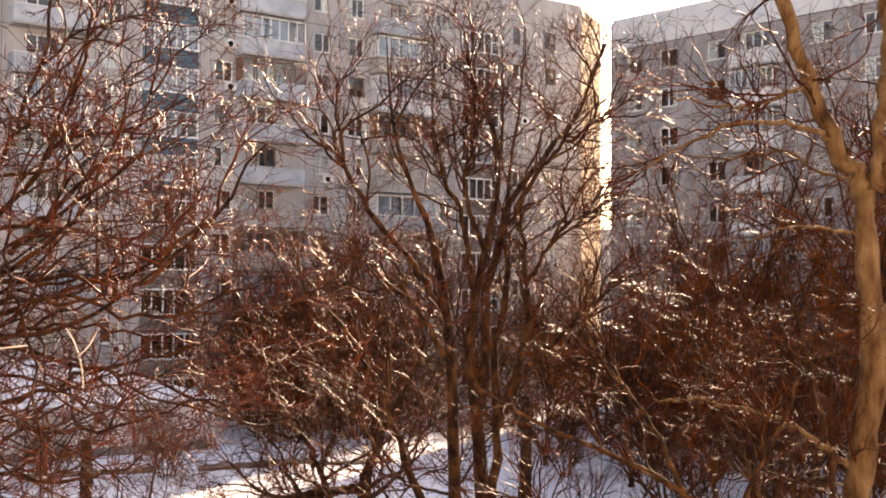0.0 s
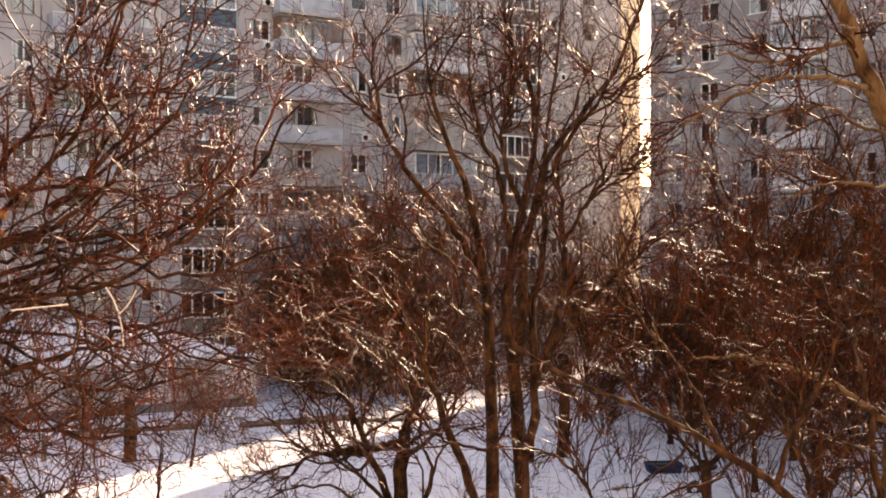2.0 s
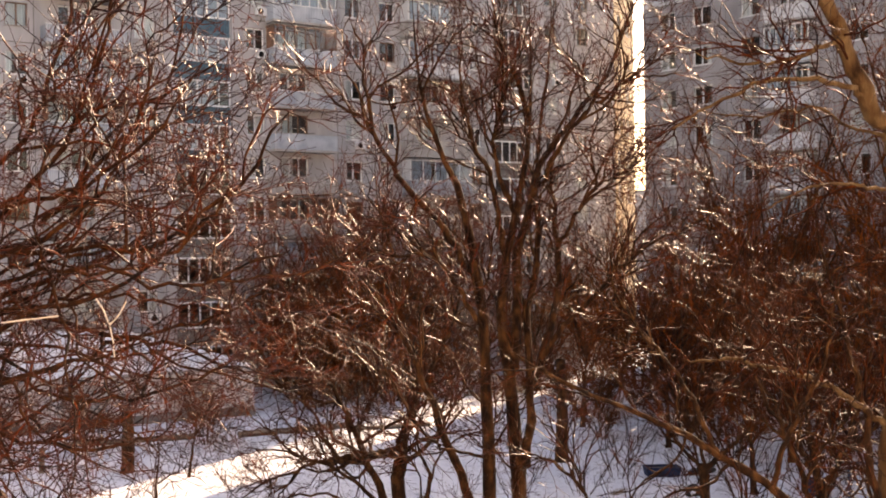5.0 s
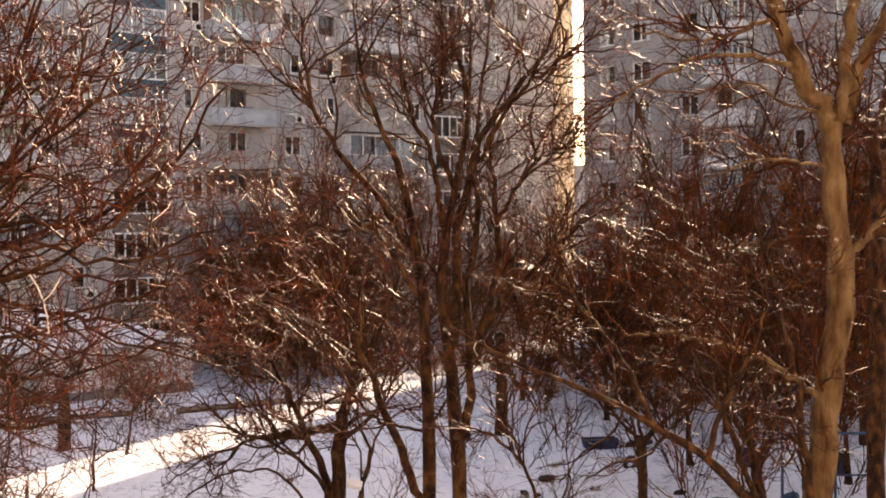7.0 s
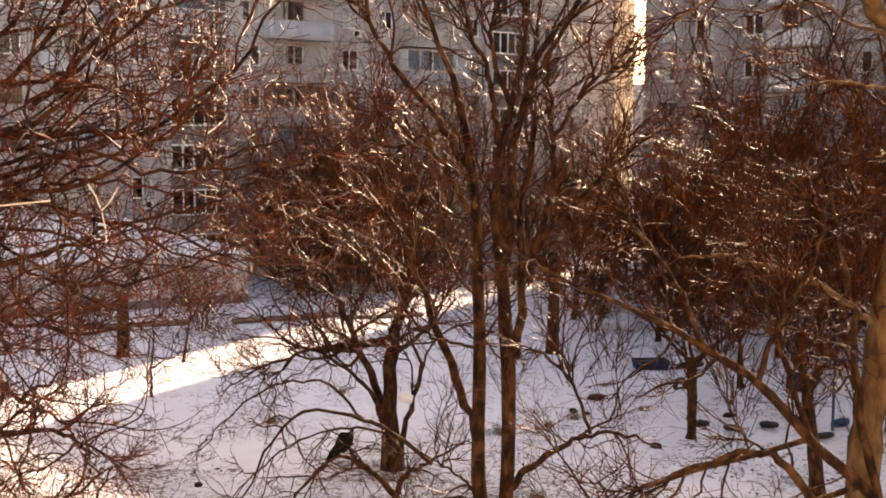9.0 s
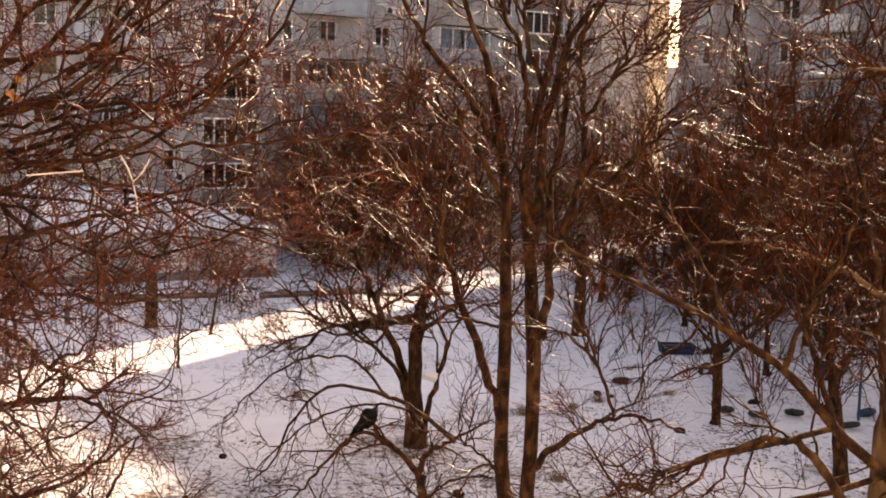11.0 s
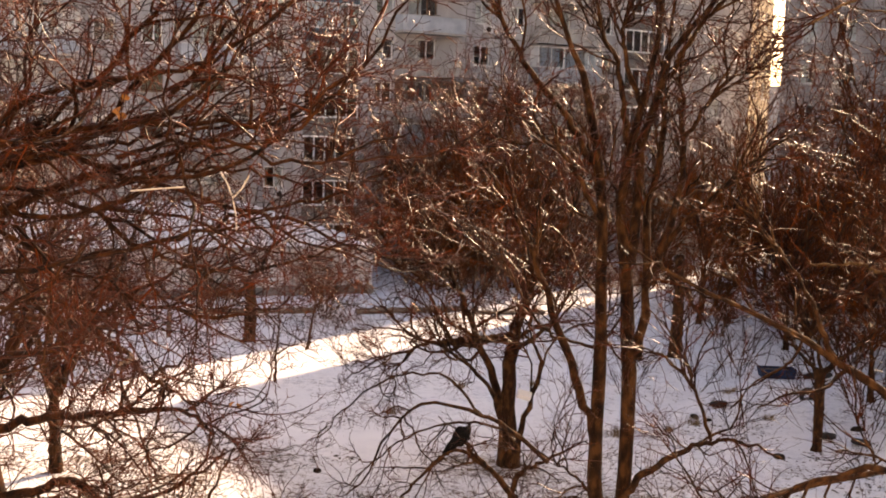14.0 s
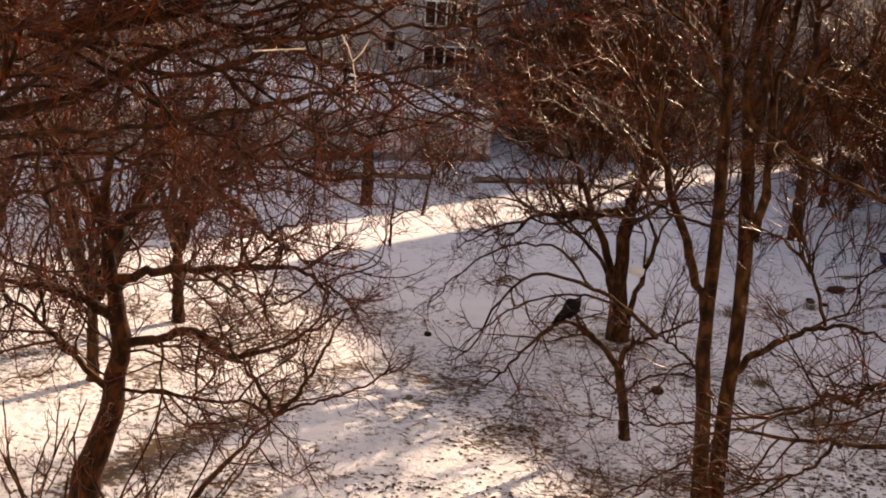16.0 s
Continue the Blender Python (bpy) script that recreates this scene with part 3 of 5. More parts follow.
FAR = [(9, (0.25, 1.0), 45, 1.7, 7, 0.028, 0.1), (5, (0.15, 1.0), 42, 0.9, 5, 0.014, 0.06), (3, (0.1, 1.0), 40, 0.5, 3, 0.01, 0.04)]

tree("tall bare many-stemmed tree with grey-brown bark in the snow", [
    ((0.37, 20.60, -0.10), (0.33, 20.60, 0.39), (0.21, 20.60, 2.08), (0.12, 20.60, 3.52), (0.14, 20.60, 5.09), (0.13, 20.60, 6.12), (0.11, 20.50, 7.16), (-0.01, 20.40, 8.10), (-0.12, 20.30, 8.82), (-0.29, 20.10, 9.61), (-0.56, 19.90, 10.26), (-0.82, 19.70, 10.89), (-0.97, 19.50, 11.67), (-1.02, 19.20, 12.81), 0.15, 0.012),
    ((-0.02, 20.40, 8.18), (-0.32, 20.20, 8.65), (-0.62, 20.00, 9.11), (-1.05, 19.70, 9.64), (-1.36, 19.50, 10.03), (-1.61, 19.30, 10.50), (-1.75, 19.10, 11.07), (-1.80, 19.00, 11.84), (-2.00, 18.80, 12.42), 0.07, 0.012),
    ((0.59, 20.90, -0.10), (0.60, 20.90, 0.31), (0.63, 20.90, 2.15), (0.68, 20.90, 3.51), (0.64, 20.90, 5.03), (0.57, 20.90, 6.08), (0.45, 21.00, 7.03), (0.39, 21.00, 7.81), (0.48, 21.00, 8.51), (0.62, 21.10, 9.20), (0.81, 21.20, 9.99), (0.94, 21.30, 10.88), (1.00, 21.40, 11.85), (0.98, 21.50, 13.28), 0.165, 0.02),
    ((0.58, 20.90, 6.60), (0.65, 21.20, 7.45), (0.65, 21.40, 8.32), (0.80, 21.50, 9.03), (1.06, 21.70, 10.02), (1.44, 21.90, 10.66), (2.00, 22.20, 11.37), (2.55, 22.50, 12.09), (2.90, 22.80, 12.98), (3.05, 23.00, 13.77), 0.105, 0.015),
    ((0.79, 20.80, 4.88), (0.87, 21.00, 5.89), (0.85, 21.20, 6.92), (0.98, 21.40, 7.97), (1.07, 21.60, 8.85), (1.06, 21.80, 9.76), (1.16, 22.00, 10.85), (1.36, 22.20, 12.06), (1.44, 22.40, 13.38), 0.085, 0.014),
    ((0.84, 21.10, 6.23), (1.11, 21.30, 6.73), (1.34, 21.60, 7.51), (1.46, 21.80, 8.40), (1.46, 22.00, 9.21), (1.38, 22.10, 10.13), (1.64, 22.30, 11.25), (2.14, 22.60, 12.39), 0.085, 0.012),
    ((1.16, 21.30, 6.73), (1.50, 21.00, 7.36), (2.00, 20.70, 7.85), (2.41, 20.50, 8.32), (3.05, 20.20, 8.82), (3.52, 20.00, 8.97), 0.055, 0.012),
    ((1.45, 21.90, 8.76), (1.79, 21.60, 9.29), (2.26, 21.30, 9.89), (2.84, 21.00, 10.13), 0.045, 0.012),
    ((0.51, 21.00, 8.59), (0.37, 20.80, 9.20), (0.22, 20.50, 9.96), (-0.09, 20.30, 10.62), (-0.22, 20.10, 11.34), (-0.29, 20.00, 12.15), 0.06, 0.012),
    ((0.67, 21.10, 9.33), (0.38, 20.70, 10.01), (0.31, 20.40, 10.62), (0.49, 20.20, 11.43), (0.41, 20.00, 12.39), 0.05, 0.012),
    ((0.98, 21.30, 10.96), (0.77, 21.00, 11.54), (0.51, 20.80, 12.11), (0.26, 20.60, 12.93), 0.045, 0.012),
    ((0.11, 20.50, 7.16), (-0.23, 20.20, 7.86), (-0.51, 19.90, 8.37), (-0.94, 19.60, 8.62), (-1.48, 19.30, 8.63), (-2.16, 19.00, 8.95), 0.05, 0.012),
    ((1.12, 21.60, 9.83), (1.73, 21.20, 10.86), (2.24, 21.00, 11.35), (2.83, 20.80, 11.66), (3.48, 20.60, 11.71), 0.045, 0.012),
    ((0.13, 20.60, 3.38), (-0.10, 20.60, 4.07), (-0.36, 20.50, 4.82), (-0.72, 20.30, 5.75), (-1.04, 20.10, 6.66), (-1.43, 20.00, 7.51), (-1.94, 19.80, 8.22), (-2.47, 19.60, 8.72), 0.09, 0.014),
    ((0.15, 20.60, 5.09), (-0.35, 20.20, 5.26), (-0.92, 19.90, 5.57), (-1.39, 19.70, 6.42), (-1.76, 19.50, 7.26), 0.03, 0.012),
    ((0.67, 20.80, 2.50), (1.09, 20.40, 3.08), (1.58, 20.00, 3.50), (1.98, 19.70, 3.80), (2.54, 19.30, 3.90), (3.12, 19.00, 3.73), 0.07, 0.025),
    ((0.26, 20.50, 1.65), (-0.39, 20.00, 1.66), (-1.15, 19.60, 1.76), (-1.85, 19.30, 1.87), 0.022, 0.008),
    ((0.29, 20.50, 1.07), (-0.31, 20.00, 0.77), (-1.03, 19.60, 0.46), (-1.58, 19.30, 0.31), 0.025, 0.008),
    ((2.02, 19.80, 3.79), (1.70, 19.60, 4.66), (1.25, 19.50, 5.14), (0.86, 19.40, 5.36), 0.035, 0.012),
    ((0.35, 20.60, 2.10), (-0.07, 20.30, 2.76), (-0.54, 20.00, 3.19), (-1.13, 19.70, 3.60), 0.03, 0.01),
], 11, BARK, TWIG, UPRIGHT, sparse=6)

tree("bare spreading tree with dark crooked stems in the snow", [
    ((-2.10, 31.00, -0.10), (-2.18, 31.00, 1.36), (-2.15, 31.00, 2.90), (-2.04, 31.00, 3.74), (-1.76, 31.20, 4.55), (-1.73, 31.40, 5.44), (-1.94, 31.50, 6.33), (-2.36, 31.70, 7.36), (-2.57, 32.00, 8.86), 0.24, 0.03),
    ((-2.25, 31.00, 0.82), (-2.53, 31.00, 2.12), (-2.91, 31.00, 3.10), (-3.33, 30.80, 4.10), (-3.65, 30.60, 4.86), (-4.19, 30.30, 5.91), (-4.68, 30.00, 7.22), 0.13, 0.03),
    ((-1.90, 31.00, 0.14), (-1.77, 30.80, 1.24), (-1.44, 30.60, 2.32), (-1.35, 30.50, 3.05), (-1.63, 30.60, 3.47), (-2.02, 30.80, 3.60), 0.085, 0.06),
    ((-2.03, 31.00, 3.48), (-2.73, 30.90, 3.39), (-3.47, 30.80, 3.31), (-4.02, 30.70, 3.23), 0.13, 0.1),
    ((-2.91, 31.00, 3.10), (-3.96, 30.00, 3.38), (-5.19, 29.50, 3.06), (-6.38, 29.00, 2.39), 0.06, 0.012),
    ((-2.39, 31.00, 1.66), (-3.22, 30.00, 2.89), (-4.59, 29.30, 3.70), (-5.82, 29.00, 3.92), 0.06, 0.015),
    ((-2.11, 31.20, 3.01), (-1.21, 32.00, 3.69), (-0.56, 32.50, 4.74), (0.26, 33.00, 5.97), 0.07, 0.015),
    ((-1.73, 31.20, 4.70), (-1.08, 31.00, 5.95), (-0.59, 30.80, 7.16), (-0.34, 30.60, 8.63), 0.06, 0.015),
    ((-3.62, 30.60, 4.79), (-4.16, 30.20, 4.90), (-4.98, 29.80, 5.35), (-5.80, 29.50, 5.93), 0.05, 0.015),
], 12, BARK, TWIG_DARK, SPREADING)

tree("small crooked tree with low arching bare branches", [
    ((-1.25, 23.50, -0.10), (-1.34, 23.50, 0.69), (-1.52, 23.50, 1.52), 0.12, 0.09),
    ((-1.52, 23.50, 1.52), (-1.84, 23.30, 1.96), (-2.18, 23.00, 2.35), (-2.38, 22.80, 2.67), (-2.25, 22.60, 3.08), 0.07, 0.02),
    ((-1.52, 23.50, 1.52), (-1.35, 23.60, 1.93), (-0.81, 23.80, 2.19), (-0.01, 24.00, 2.59), 0.07, 0.02),
    ((-0.81, 23.80, 2.13), (-1.47, 23.40, 2.80), (-2.14, 23.00, 3.23), (-3.12, 22.60, 3.50), (-3.82, 22.30, 2.97), (-4.28, 22.10, 2.04), (-4.76, 22.00, 1.66), 0.05, 0.012),
    ((-1.95, 23.20, 2.09), (-2.62, 22.80, 2.53), (-3.31, 22.40, 1.96), (-3.80, 22.20, 1.37), (-4.17, 22.10, 1.06), 0.045, 0.01),
    ((-1.47, 23.40, 2.80), (-2.30, 23.20, 3.00), (-3.30, 22.90, 2.85), (-4.20, 22.70, 2.25), (-4.90, 22.50, 1.45), 0.03, 0.01),
    ((-2.14, 23.00, 3.23), (-2.90, 23.30, 3.85), (-3.90, 23.50, 3.80), (-4.90, 23.60, 3.15), (-5.60, 23.60, 2.35), 0.03, 0.01),
    ((-2.62, 22.80, 2.53), (-3.00, 22.60, 2.20), (-3.30, 22.50, 1.60), (-3.40, 22.40, 0.90), 0.02, 0.008),
    ((-1.32, 23.50, 1.06), (-0.80, 24.00, 1.28), (-0.11, 24.40, 1.21), (0.73, 24.80, 0.92), 0.03, 0.01),
], 13, BARK, TWIG_DARK, [(6, (0.3, 1.0), 45, 1.2, 8, 0.02, -0.03), (5, (0.2, 1.0), 42, 0.6, 6, 0.011, -0.02), (3, (0.2, 1.0), 40, 0.3, 4, 0.006, 0.0)])

tree("leaning bare tree with wide tangled branches over sunlit snow", [
    ((-9.62, 16.40, -0.10), (-9.25, 16.40, 1.19), (-8.95, 16.40, 2.19), (-8.77, 16.30, 3.18), (-8.89, 16.20, 4.20), (-8.89, 16.00, 5.21), (-8.66, 15.80, 6.36), (-8.23, 15.50, 7.63), 0.24, 0.06),
    ((-8.79, 16.30, 3.09), (-7.93, 16.00, 3.37), (-7.19, 15.60, 3.66), (-6.43, 15.20, 3.47), (-5.39, 14.80, 3.97), (-4.52, 14.40, 4.61), 0.085, 0.025),
    ((-8.84, 16.20, 4.11), (-7.74, 15.80, 4.51), (-6.67, 15.40, 4.70), (-5.50, 15.00, 4.93), (-4.74, 14.70, 4.67), 0.08, 0.02),
    ((-8.94, 16.30, 3.53), (-9.55, 16.00, 3.90), (-10.07, 15.60, 4.06), (-10.80, 15.00, 4.33), 0.1, 0.04),
    ((-8.95, 16.40, 2.19), (-9.56, 16.00, 2.98), (-10.01, 15.80, 3.53), (-10.58, 15.50, 4.07), 0.06, 0.03),
    ((-8.82, 16.00, 4.69), (-8.47, 16.30, 5.46), (-8.25, 16.60, 6.49), (-7.99, 17.00, 7.77), 0.12, 0.04),
    ((-8.87, 16.00, 5.03), (-9.20, 15.60, 5.92), (-9.58, 15.20, 6.75), (-9.79, 15.00, 7.86), 0.1, 0.03),
    ((-8.51, 16.20, 5.30), (-7.39, 15.60, 5.58), (-6.61, 15.20, 6.12), (-5.64, 14.80, 6.71), (-4.44, 14.40, 7.36), 0.06, 0.015),
    ((-9.00, 16.40, 2.28), (-7.54, 16.00, 2.47), (-5.96, 15.50, 2.54), (-6.00, 14.00, 1.92), 0.03, 0.015),
    ((-8.47, 16.30, 5.89), (-6.87, 15.40, 5.91), (-5.76, 14.80, 5.40), (-5.00, 14.50, 5.15), 0.06, 0.015),
], 14, BARK_RED, TWIG, WIDE)

tree("bare tree close by with reddish drooping tangled branches", [
    ((-10.98, 10.80, -0.10), (-10.38, 11.00, 5.62), (-8.72, 11.00, 6.66), (-7.33, 11.00, 7.23), (-6.48, 11.00, 7.47), (-5.51, 11.20, 8.01), (-4.30, 11.50, 8.42), (-3.22, 11.80, 8.88), 0.12, 0.02),
    ((-10.55, 10.95, 5.0), (-9.2, 11.0, 6.6), (-7.4, 11.0, 7.9), (-5.4, 11.0, 8.4), 0.06, 0.02),
    ((-6.75, 11.0, 8.1), (-5.47, 11.00, 8.60), (-4.55, 10.80, 8.71), (-3.69, 10.70, 8.74), (-3.05, 10.60, 8.78), (-2.47, 10.50, 9.02), (-1.96, 10.40, 9.49), (-1.63, 10.30, 9.93), 0.032, 0.012),
    ((-6.75, 11.0, 8.1), (-5.36, 11.00, 8.39), (-4.33, 10.80, 8.20), (-3.34, 10.60, 8.01), (-2.66, 10.50, 7.86), (-1.99, 10.40, 7.61), 0.032, 0.012),
    ((-6.75, 11.0, 8.1), (-5.25, 11.00, 8.39), (-4.35, 10.80, 9.12), (-3.67, 10.60, 9.78), (-3.27, 10.40, 10.61), (-3.15, 10.30, 11.49), 0.036, 0.012),
    ((-6.75, 11.0, 8.1), (-5.26, 11.00, 8.81), (-4.28, 10.60, 9.52), (-3.86, 10.40, 10.01), (-3.55, 10.20, 10.77), (-3.44, 10.00, 11.50), 0.03, 0.012),
    ((-6.75, 11.0, 8.1), (-5.25, 11.00, 7.98), (-4.24, 10.60, 7.61), (-3.47, 10.40, 7.43), (-2.72, 10.20, 7.51), (-2.15, 10.00, 7.77), 0.028, 0.01),
    ((-4.54, 10.80, 8.40), (-3.45, 10.30, 8.62), (-2.78, 10.00, 8.43), (-2.12, 9.80, 8.53), (-1.53, 9.60, 8.72), 0.022, 0.01),
    ((-6.75, 11.0, 8.1), (-5.27, 11.00, 9.02), (-4.27, 10.60, 9.17), (-3.51, 10.30, 9.28), (-2.84, 10.00, 9.65), (-2.28, 9.80, 10.27), 0.032, 0.01),
    ((-6.75, 11.0, 8.1), (-5.24, 11.00, 7.77), (-3.97, 10.40, 8.19), (-3.09, 10.10, 8.42), (-2.42, 9.90, 8.84), (-2.01, 9.70, 9.28), 0.032, 0.01),
    ((-6.75, 11.0, 8.1), (-5.26, 11.00, 8.50), (-4.02, 10.50, 8.81), (-3.36, 10.30, 9.21), (-3.00, 10.20, 9.69), (-2.76, 10.10, 10.41), 0.032, 0.01),
    ((-4.04, 10.80, 8.97), (-3.43, 10.80, 9.59), (-2.90, 10.90, 10.18), (-2.72, 11.00, 11.04), 0.028, 0.01),
    ((-6.75, 11.0, 8.1), (-5.23, 11.00, 7.35), (-4.23, 10.60, 7.05), (-3.33, 10.30, 7.01), (-2.76, 10.00, 7.20), 0.028, 0.01),
    ((-8.72, 11.00, 6.66), (-7.51, 11.30, 8.06), (-6.69, 11.60, 7.99), (-5.70, 12.00, 7.86), 0.04, 0.01),
    ((-8.72, 11.00, 6.66), (-7.07, 10.60, 7.05), (-5.70, 10.40, 7.26), (-4.45, 10.20, 7.52), (-3.51, 10.00, 7.78), (-2.76, 9.90, 7.99), 0.035, 0.01),
    ((-9.08, 11.00, 6.51), (-7.61, 11.40, 6.68), (-6.50, 11.60, 6.84), (-5.59, 11.80, 6.65), (-4.75, 12.00, 6.49), 0.035, 0.01),
    ((-9.45, 11.00, 6.22), (-7.41, 10.50, 6.43), (-6.20, 10.20, 6.67), (-5.14, 10.00, 7.06), (-4.38, 9.80, 7.68), 0.032, 0.01),
    ((-8.72, 11.00, 6.66), (-6.55, 10.40, 7.64), (-5.42, 10.10, 8.31), (-4.34, 9.90, 8.86), 0.035, 0.01),
    ((-8.72, 11.00, 6.66), (-7.90, 10.60, 8.20), (-6.90, 10.40, 9.20), (-5.90, 10.30, 10.30), 0.035, 0.01),
    ((-9.45, 11.00, 6.22), (-8.40, 10.60, 7.90), (-7.40, 10.40, 8.90), (-6.30, 10.20, 9.50), (-5.40, 10.10, 9.80), 0.035, 0.01),
    ((-7.33, 11.00, 7.23), (-6.70, 10.80, 8.70), (-6.00, 10.60, 9.30), (-5.30, 10.50, 9.50), 0.028, 0.01),
    ((-9.08, 11.00, 6.51), (-7.80, 10.50, 7.50), (-6.80, 10.20, 8.10), (-5.90, 10.00, 8.30), (-5.10, 9.90, 8.80), 0.032, 0.01),
    ((-8.72, 11.00, 6.66), (-7.60, 11.40, 8.70), (-7.00, 11.60, 9.90), (-6.60, 11.70, 11.20), 0.03, 0.01),
    ((-7.33, 11.00, 7.23), (-6.90, 10.60, 8.50), (-6.40, 10.40, 9.70), (-6.10, 10.30, 10.90), 0.028, 0.01),
    ((-9.45, 11.00, 6.22), (-8.50, 11.30, 7.20), (-7.30, 11.40, 8.10), (-6.20, 11.30, 8.80), 0.035, 0.01),
    ((-8.72, 11.00, 6.66), (-7.70, 10.80, 7.30), (-6.70, 10.60, 7.60), (-5.80, 10.50, 7.50), 0.03, 0.01),
    ((-5.25, 11.00, 7.98), (-4.30, 10.70, 8.20), (-3.40, 10.50, 8.35), (-2.50, 10.30, 8.20), 0.025, 0.01),
    ((-5.23, 11.00, 7.35), (-4.20, 10.80, 7.60), (-3.30, 10.60, 7.90), (-2.40, 10.50, 8.10), (-1.80, 10.40, 8.45), 0.025, 0.01),
    ((-5.25, 11.00, 8.39), (-4.40, 11.10, 8.60), (-3.60, 11.20, 8.75), (-2.80, 11.30, 9.00), 0.025, 0.01),
], 15, BARK_RED, TWIG, NEAR)

tree("stout tree with smooth tan bark and forked limbs", [
    ((6.00, 18.00, -0.10), (6.01, 18.00, 3.74), (6.12, 18.00, 4.61), (6.22, 18.00, 5.65), (6.29, 18.00, 6.35), (6.41, 18.00, 7.26), (6.45, 18.00, 8.16), (6.35, 18.00, 9.06), (6.34, 18.00, 9.65), (6.35, 18.00, 10.19), 0.25, 0.15),
    ((6.35, 18.00, 10.02), (6.15, 18.00, 10.46), (5.77, 17.90, 11.08), (5.42, 17.80, 11.78), (5.14, 17.60, 12.48), (4.63, 17.40, 14.09), 0.145, 0.1),
    ((6.37, 18.00, 10.02), (6.55, 18.10, 10.63), (6.72, 18.30, 11.49), (6.92, 18.60, 12.68), (6.90, 18.80, 14.87), 0.11, 0.088),
    ((6.53, 18.10, 10.16), (6.76, 18.20, 10.77), (7.00, 18.30, 11.35), (7.36, 18.40, 11.89), (7.85, 18.50, 12.83), 0.12, 0.088),
    ((6.50, 18.00, 7.91), (6.70, 18.10, 8.21), (6.99, 18.20, 8.50), (7.34, 18.30, 8.89), (7.79, 18.40, 9.64), (8.20, 18.50, 10.79), 0.085, 0.03),
    ((5.81, 17.90, 10.94), (5.56, 17.70, 11.00), (4.86, 17.30, 11.09), (4.21, 17.00, 11.06), (3.30, 16.70, 10.72), (2.62, 16.50, 10.26), 0.05, 0.014),
    ((5.42, 17.80, 11.76), (5.06, 17.50, 11.61), (4.56, 17.20, 11.40), (3.93, 17.00, 11.31), (3.08, 16.80, 11.45), 0.045, 0.014),
    ((6.22, 17.90, 10.32), (5.81, 18.30, 10.45), (5.34, 18.80, 10.86), (4.43, 19.20, 10.78), (3.48, 19.50, 10.96), 0.03, 0.012),
    ((6.12, 18.00, 5.96), (5.38, 17.60, 6.47), (4.51, 17.20, 6.88), (3.55, 17.00, 7.09), (2.88, 16.80, 7.12), 0.055, 0.014),
    ((6.36, 18.00, 9.46), (5.58, 17.60, 9.58), (4.79, 17.20, 9.53), (4.08, 17.00, 9.20), 0.03, 0.012),
], 16, BARK_WARM, TWIG_DARK, LIMBED, thick_limbs=False)

tree("young bare tree leaning over the trodden snow", [
    ((-6.80, 13.60, -0.10), (-6.71, 13.60, 1.11), (-6.14, 13.40, 2.13), (-5.52, 13.20, 2.87), (-4.91, 13.00, 3.56), 0.065, 0.04),
    ((-4.91, 13.00, 3.56), (-5.16, 13.00, 3.95), (-5.46, 12.90, 4.37), (-5.64, 12.80, 4.84), 0.03, 0.01),
    ((-4.91, 13.00, 3.56), (-4.57, 13.00, 3.96), (-4.27, 12.90, 4.52), (-3.97, 12.80, 5.11), 0.032, 0.01),
    ((-4.91, 13.00, 3.56), (-4.46, 13.10, 3.76), (-3.92, 13.20, 3.98), (-3.50, 13.30, 4.29), 0.022, 0.01),
    ((-5.44, 13.20, 2.95), (-5.35, 13.30, 3.68), (-5.48, 13.40, 4.38), 0.015, 0.008),
], 19, BARK_RED, TWIG, [(6, (0.25, 1.0), 42, 0.8, 7, 0.011, 0.06), (4, (0.2, 1.0), 42, 0.4, 5, 0.0065, 0.05), (2, (0.2, 1.0), 42, 0.2, 3, 0.005, 0.03)])

tree("forked tree with dark brown bark behind a stouter one", [
    ((9.28, 24.00, -0.10), (9.29, 24.00, 3.26), (9.37, 24.00, 6.76), (9.38, 24.00, 8.87), (9.32, 24.00, 10.39), 0.2, 0.14),
    ((9.32, 24.00, 10.27), (8.97, 24.00, 10.72), (8.68, 24.00, 11.45), (8.53, 24.00, 13.08), 0.1, 0.03),
    ((9.37, 24.00, 10.15), (9.98, 24.00, 10.62), (10.71, 24.00, 10.96), (11.56, 24.00, 11.89), 0.12, 0.04),
    ((9.35, 24.00, 10.27), (9.84, 24.50, 11.73), (10.32, 25.00, 13.99), (10.48, 25.00, 15.82), 0.1, 0.03),
], 18, BARK, TWIG_DARK, LIMBED, thick_limbs=False)

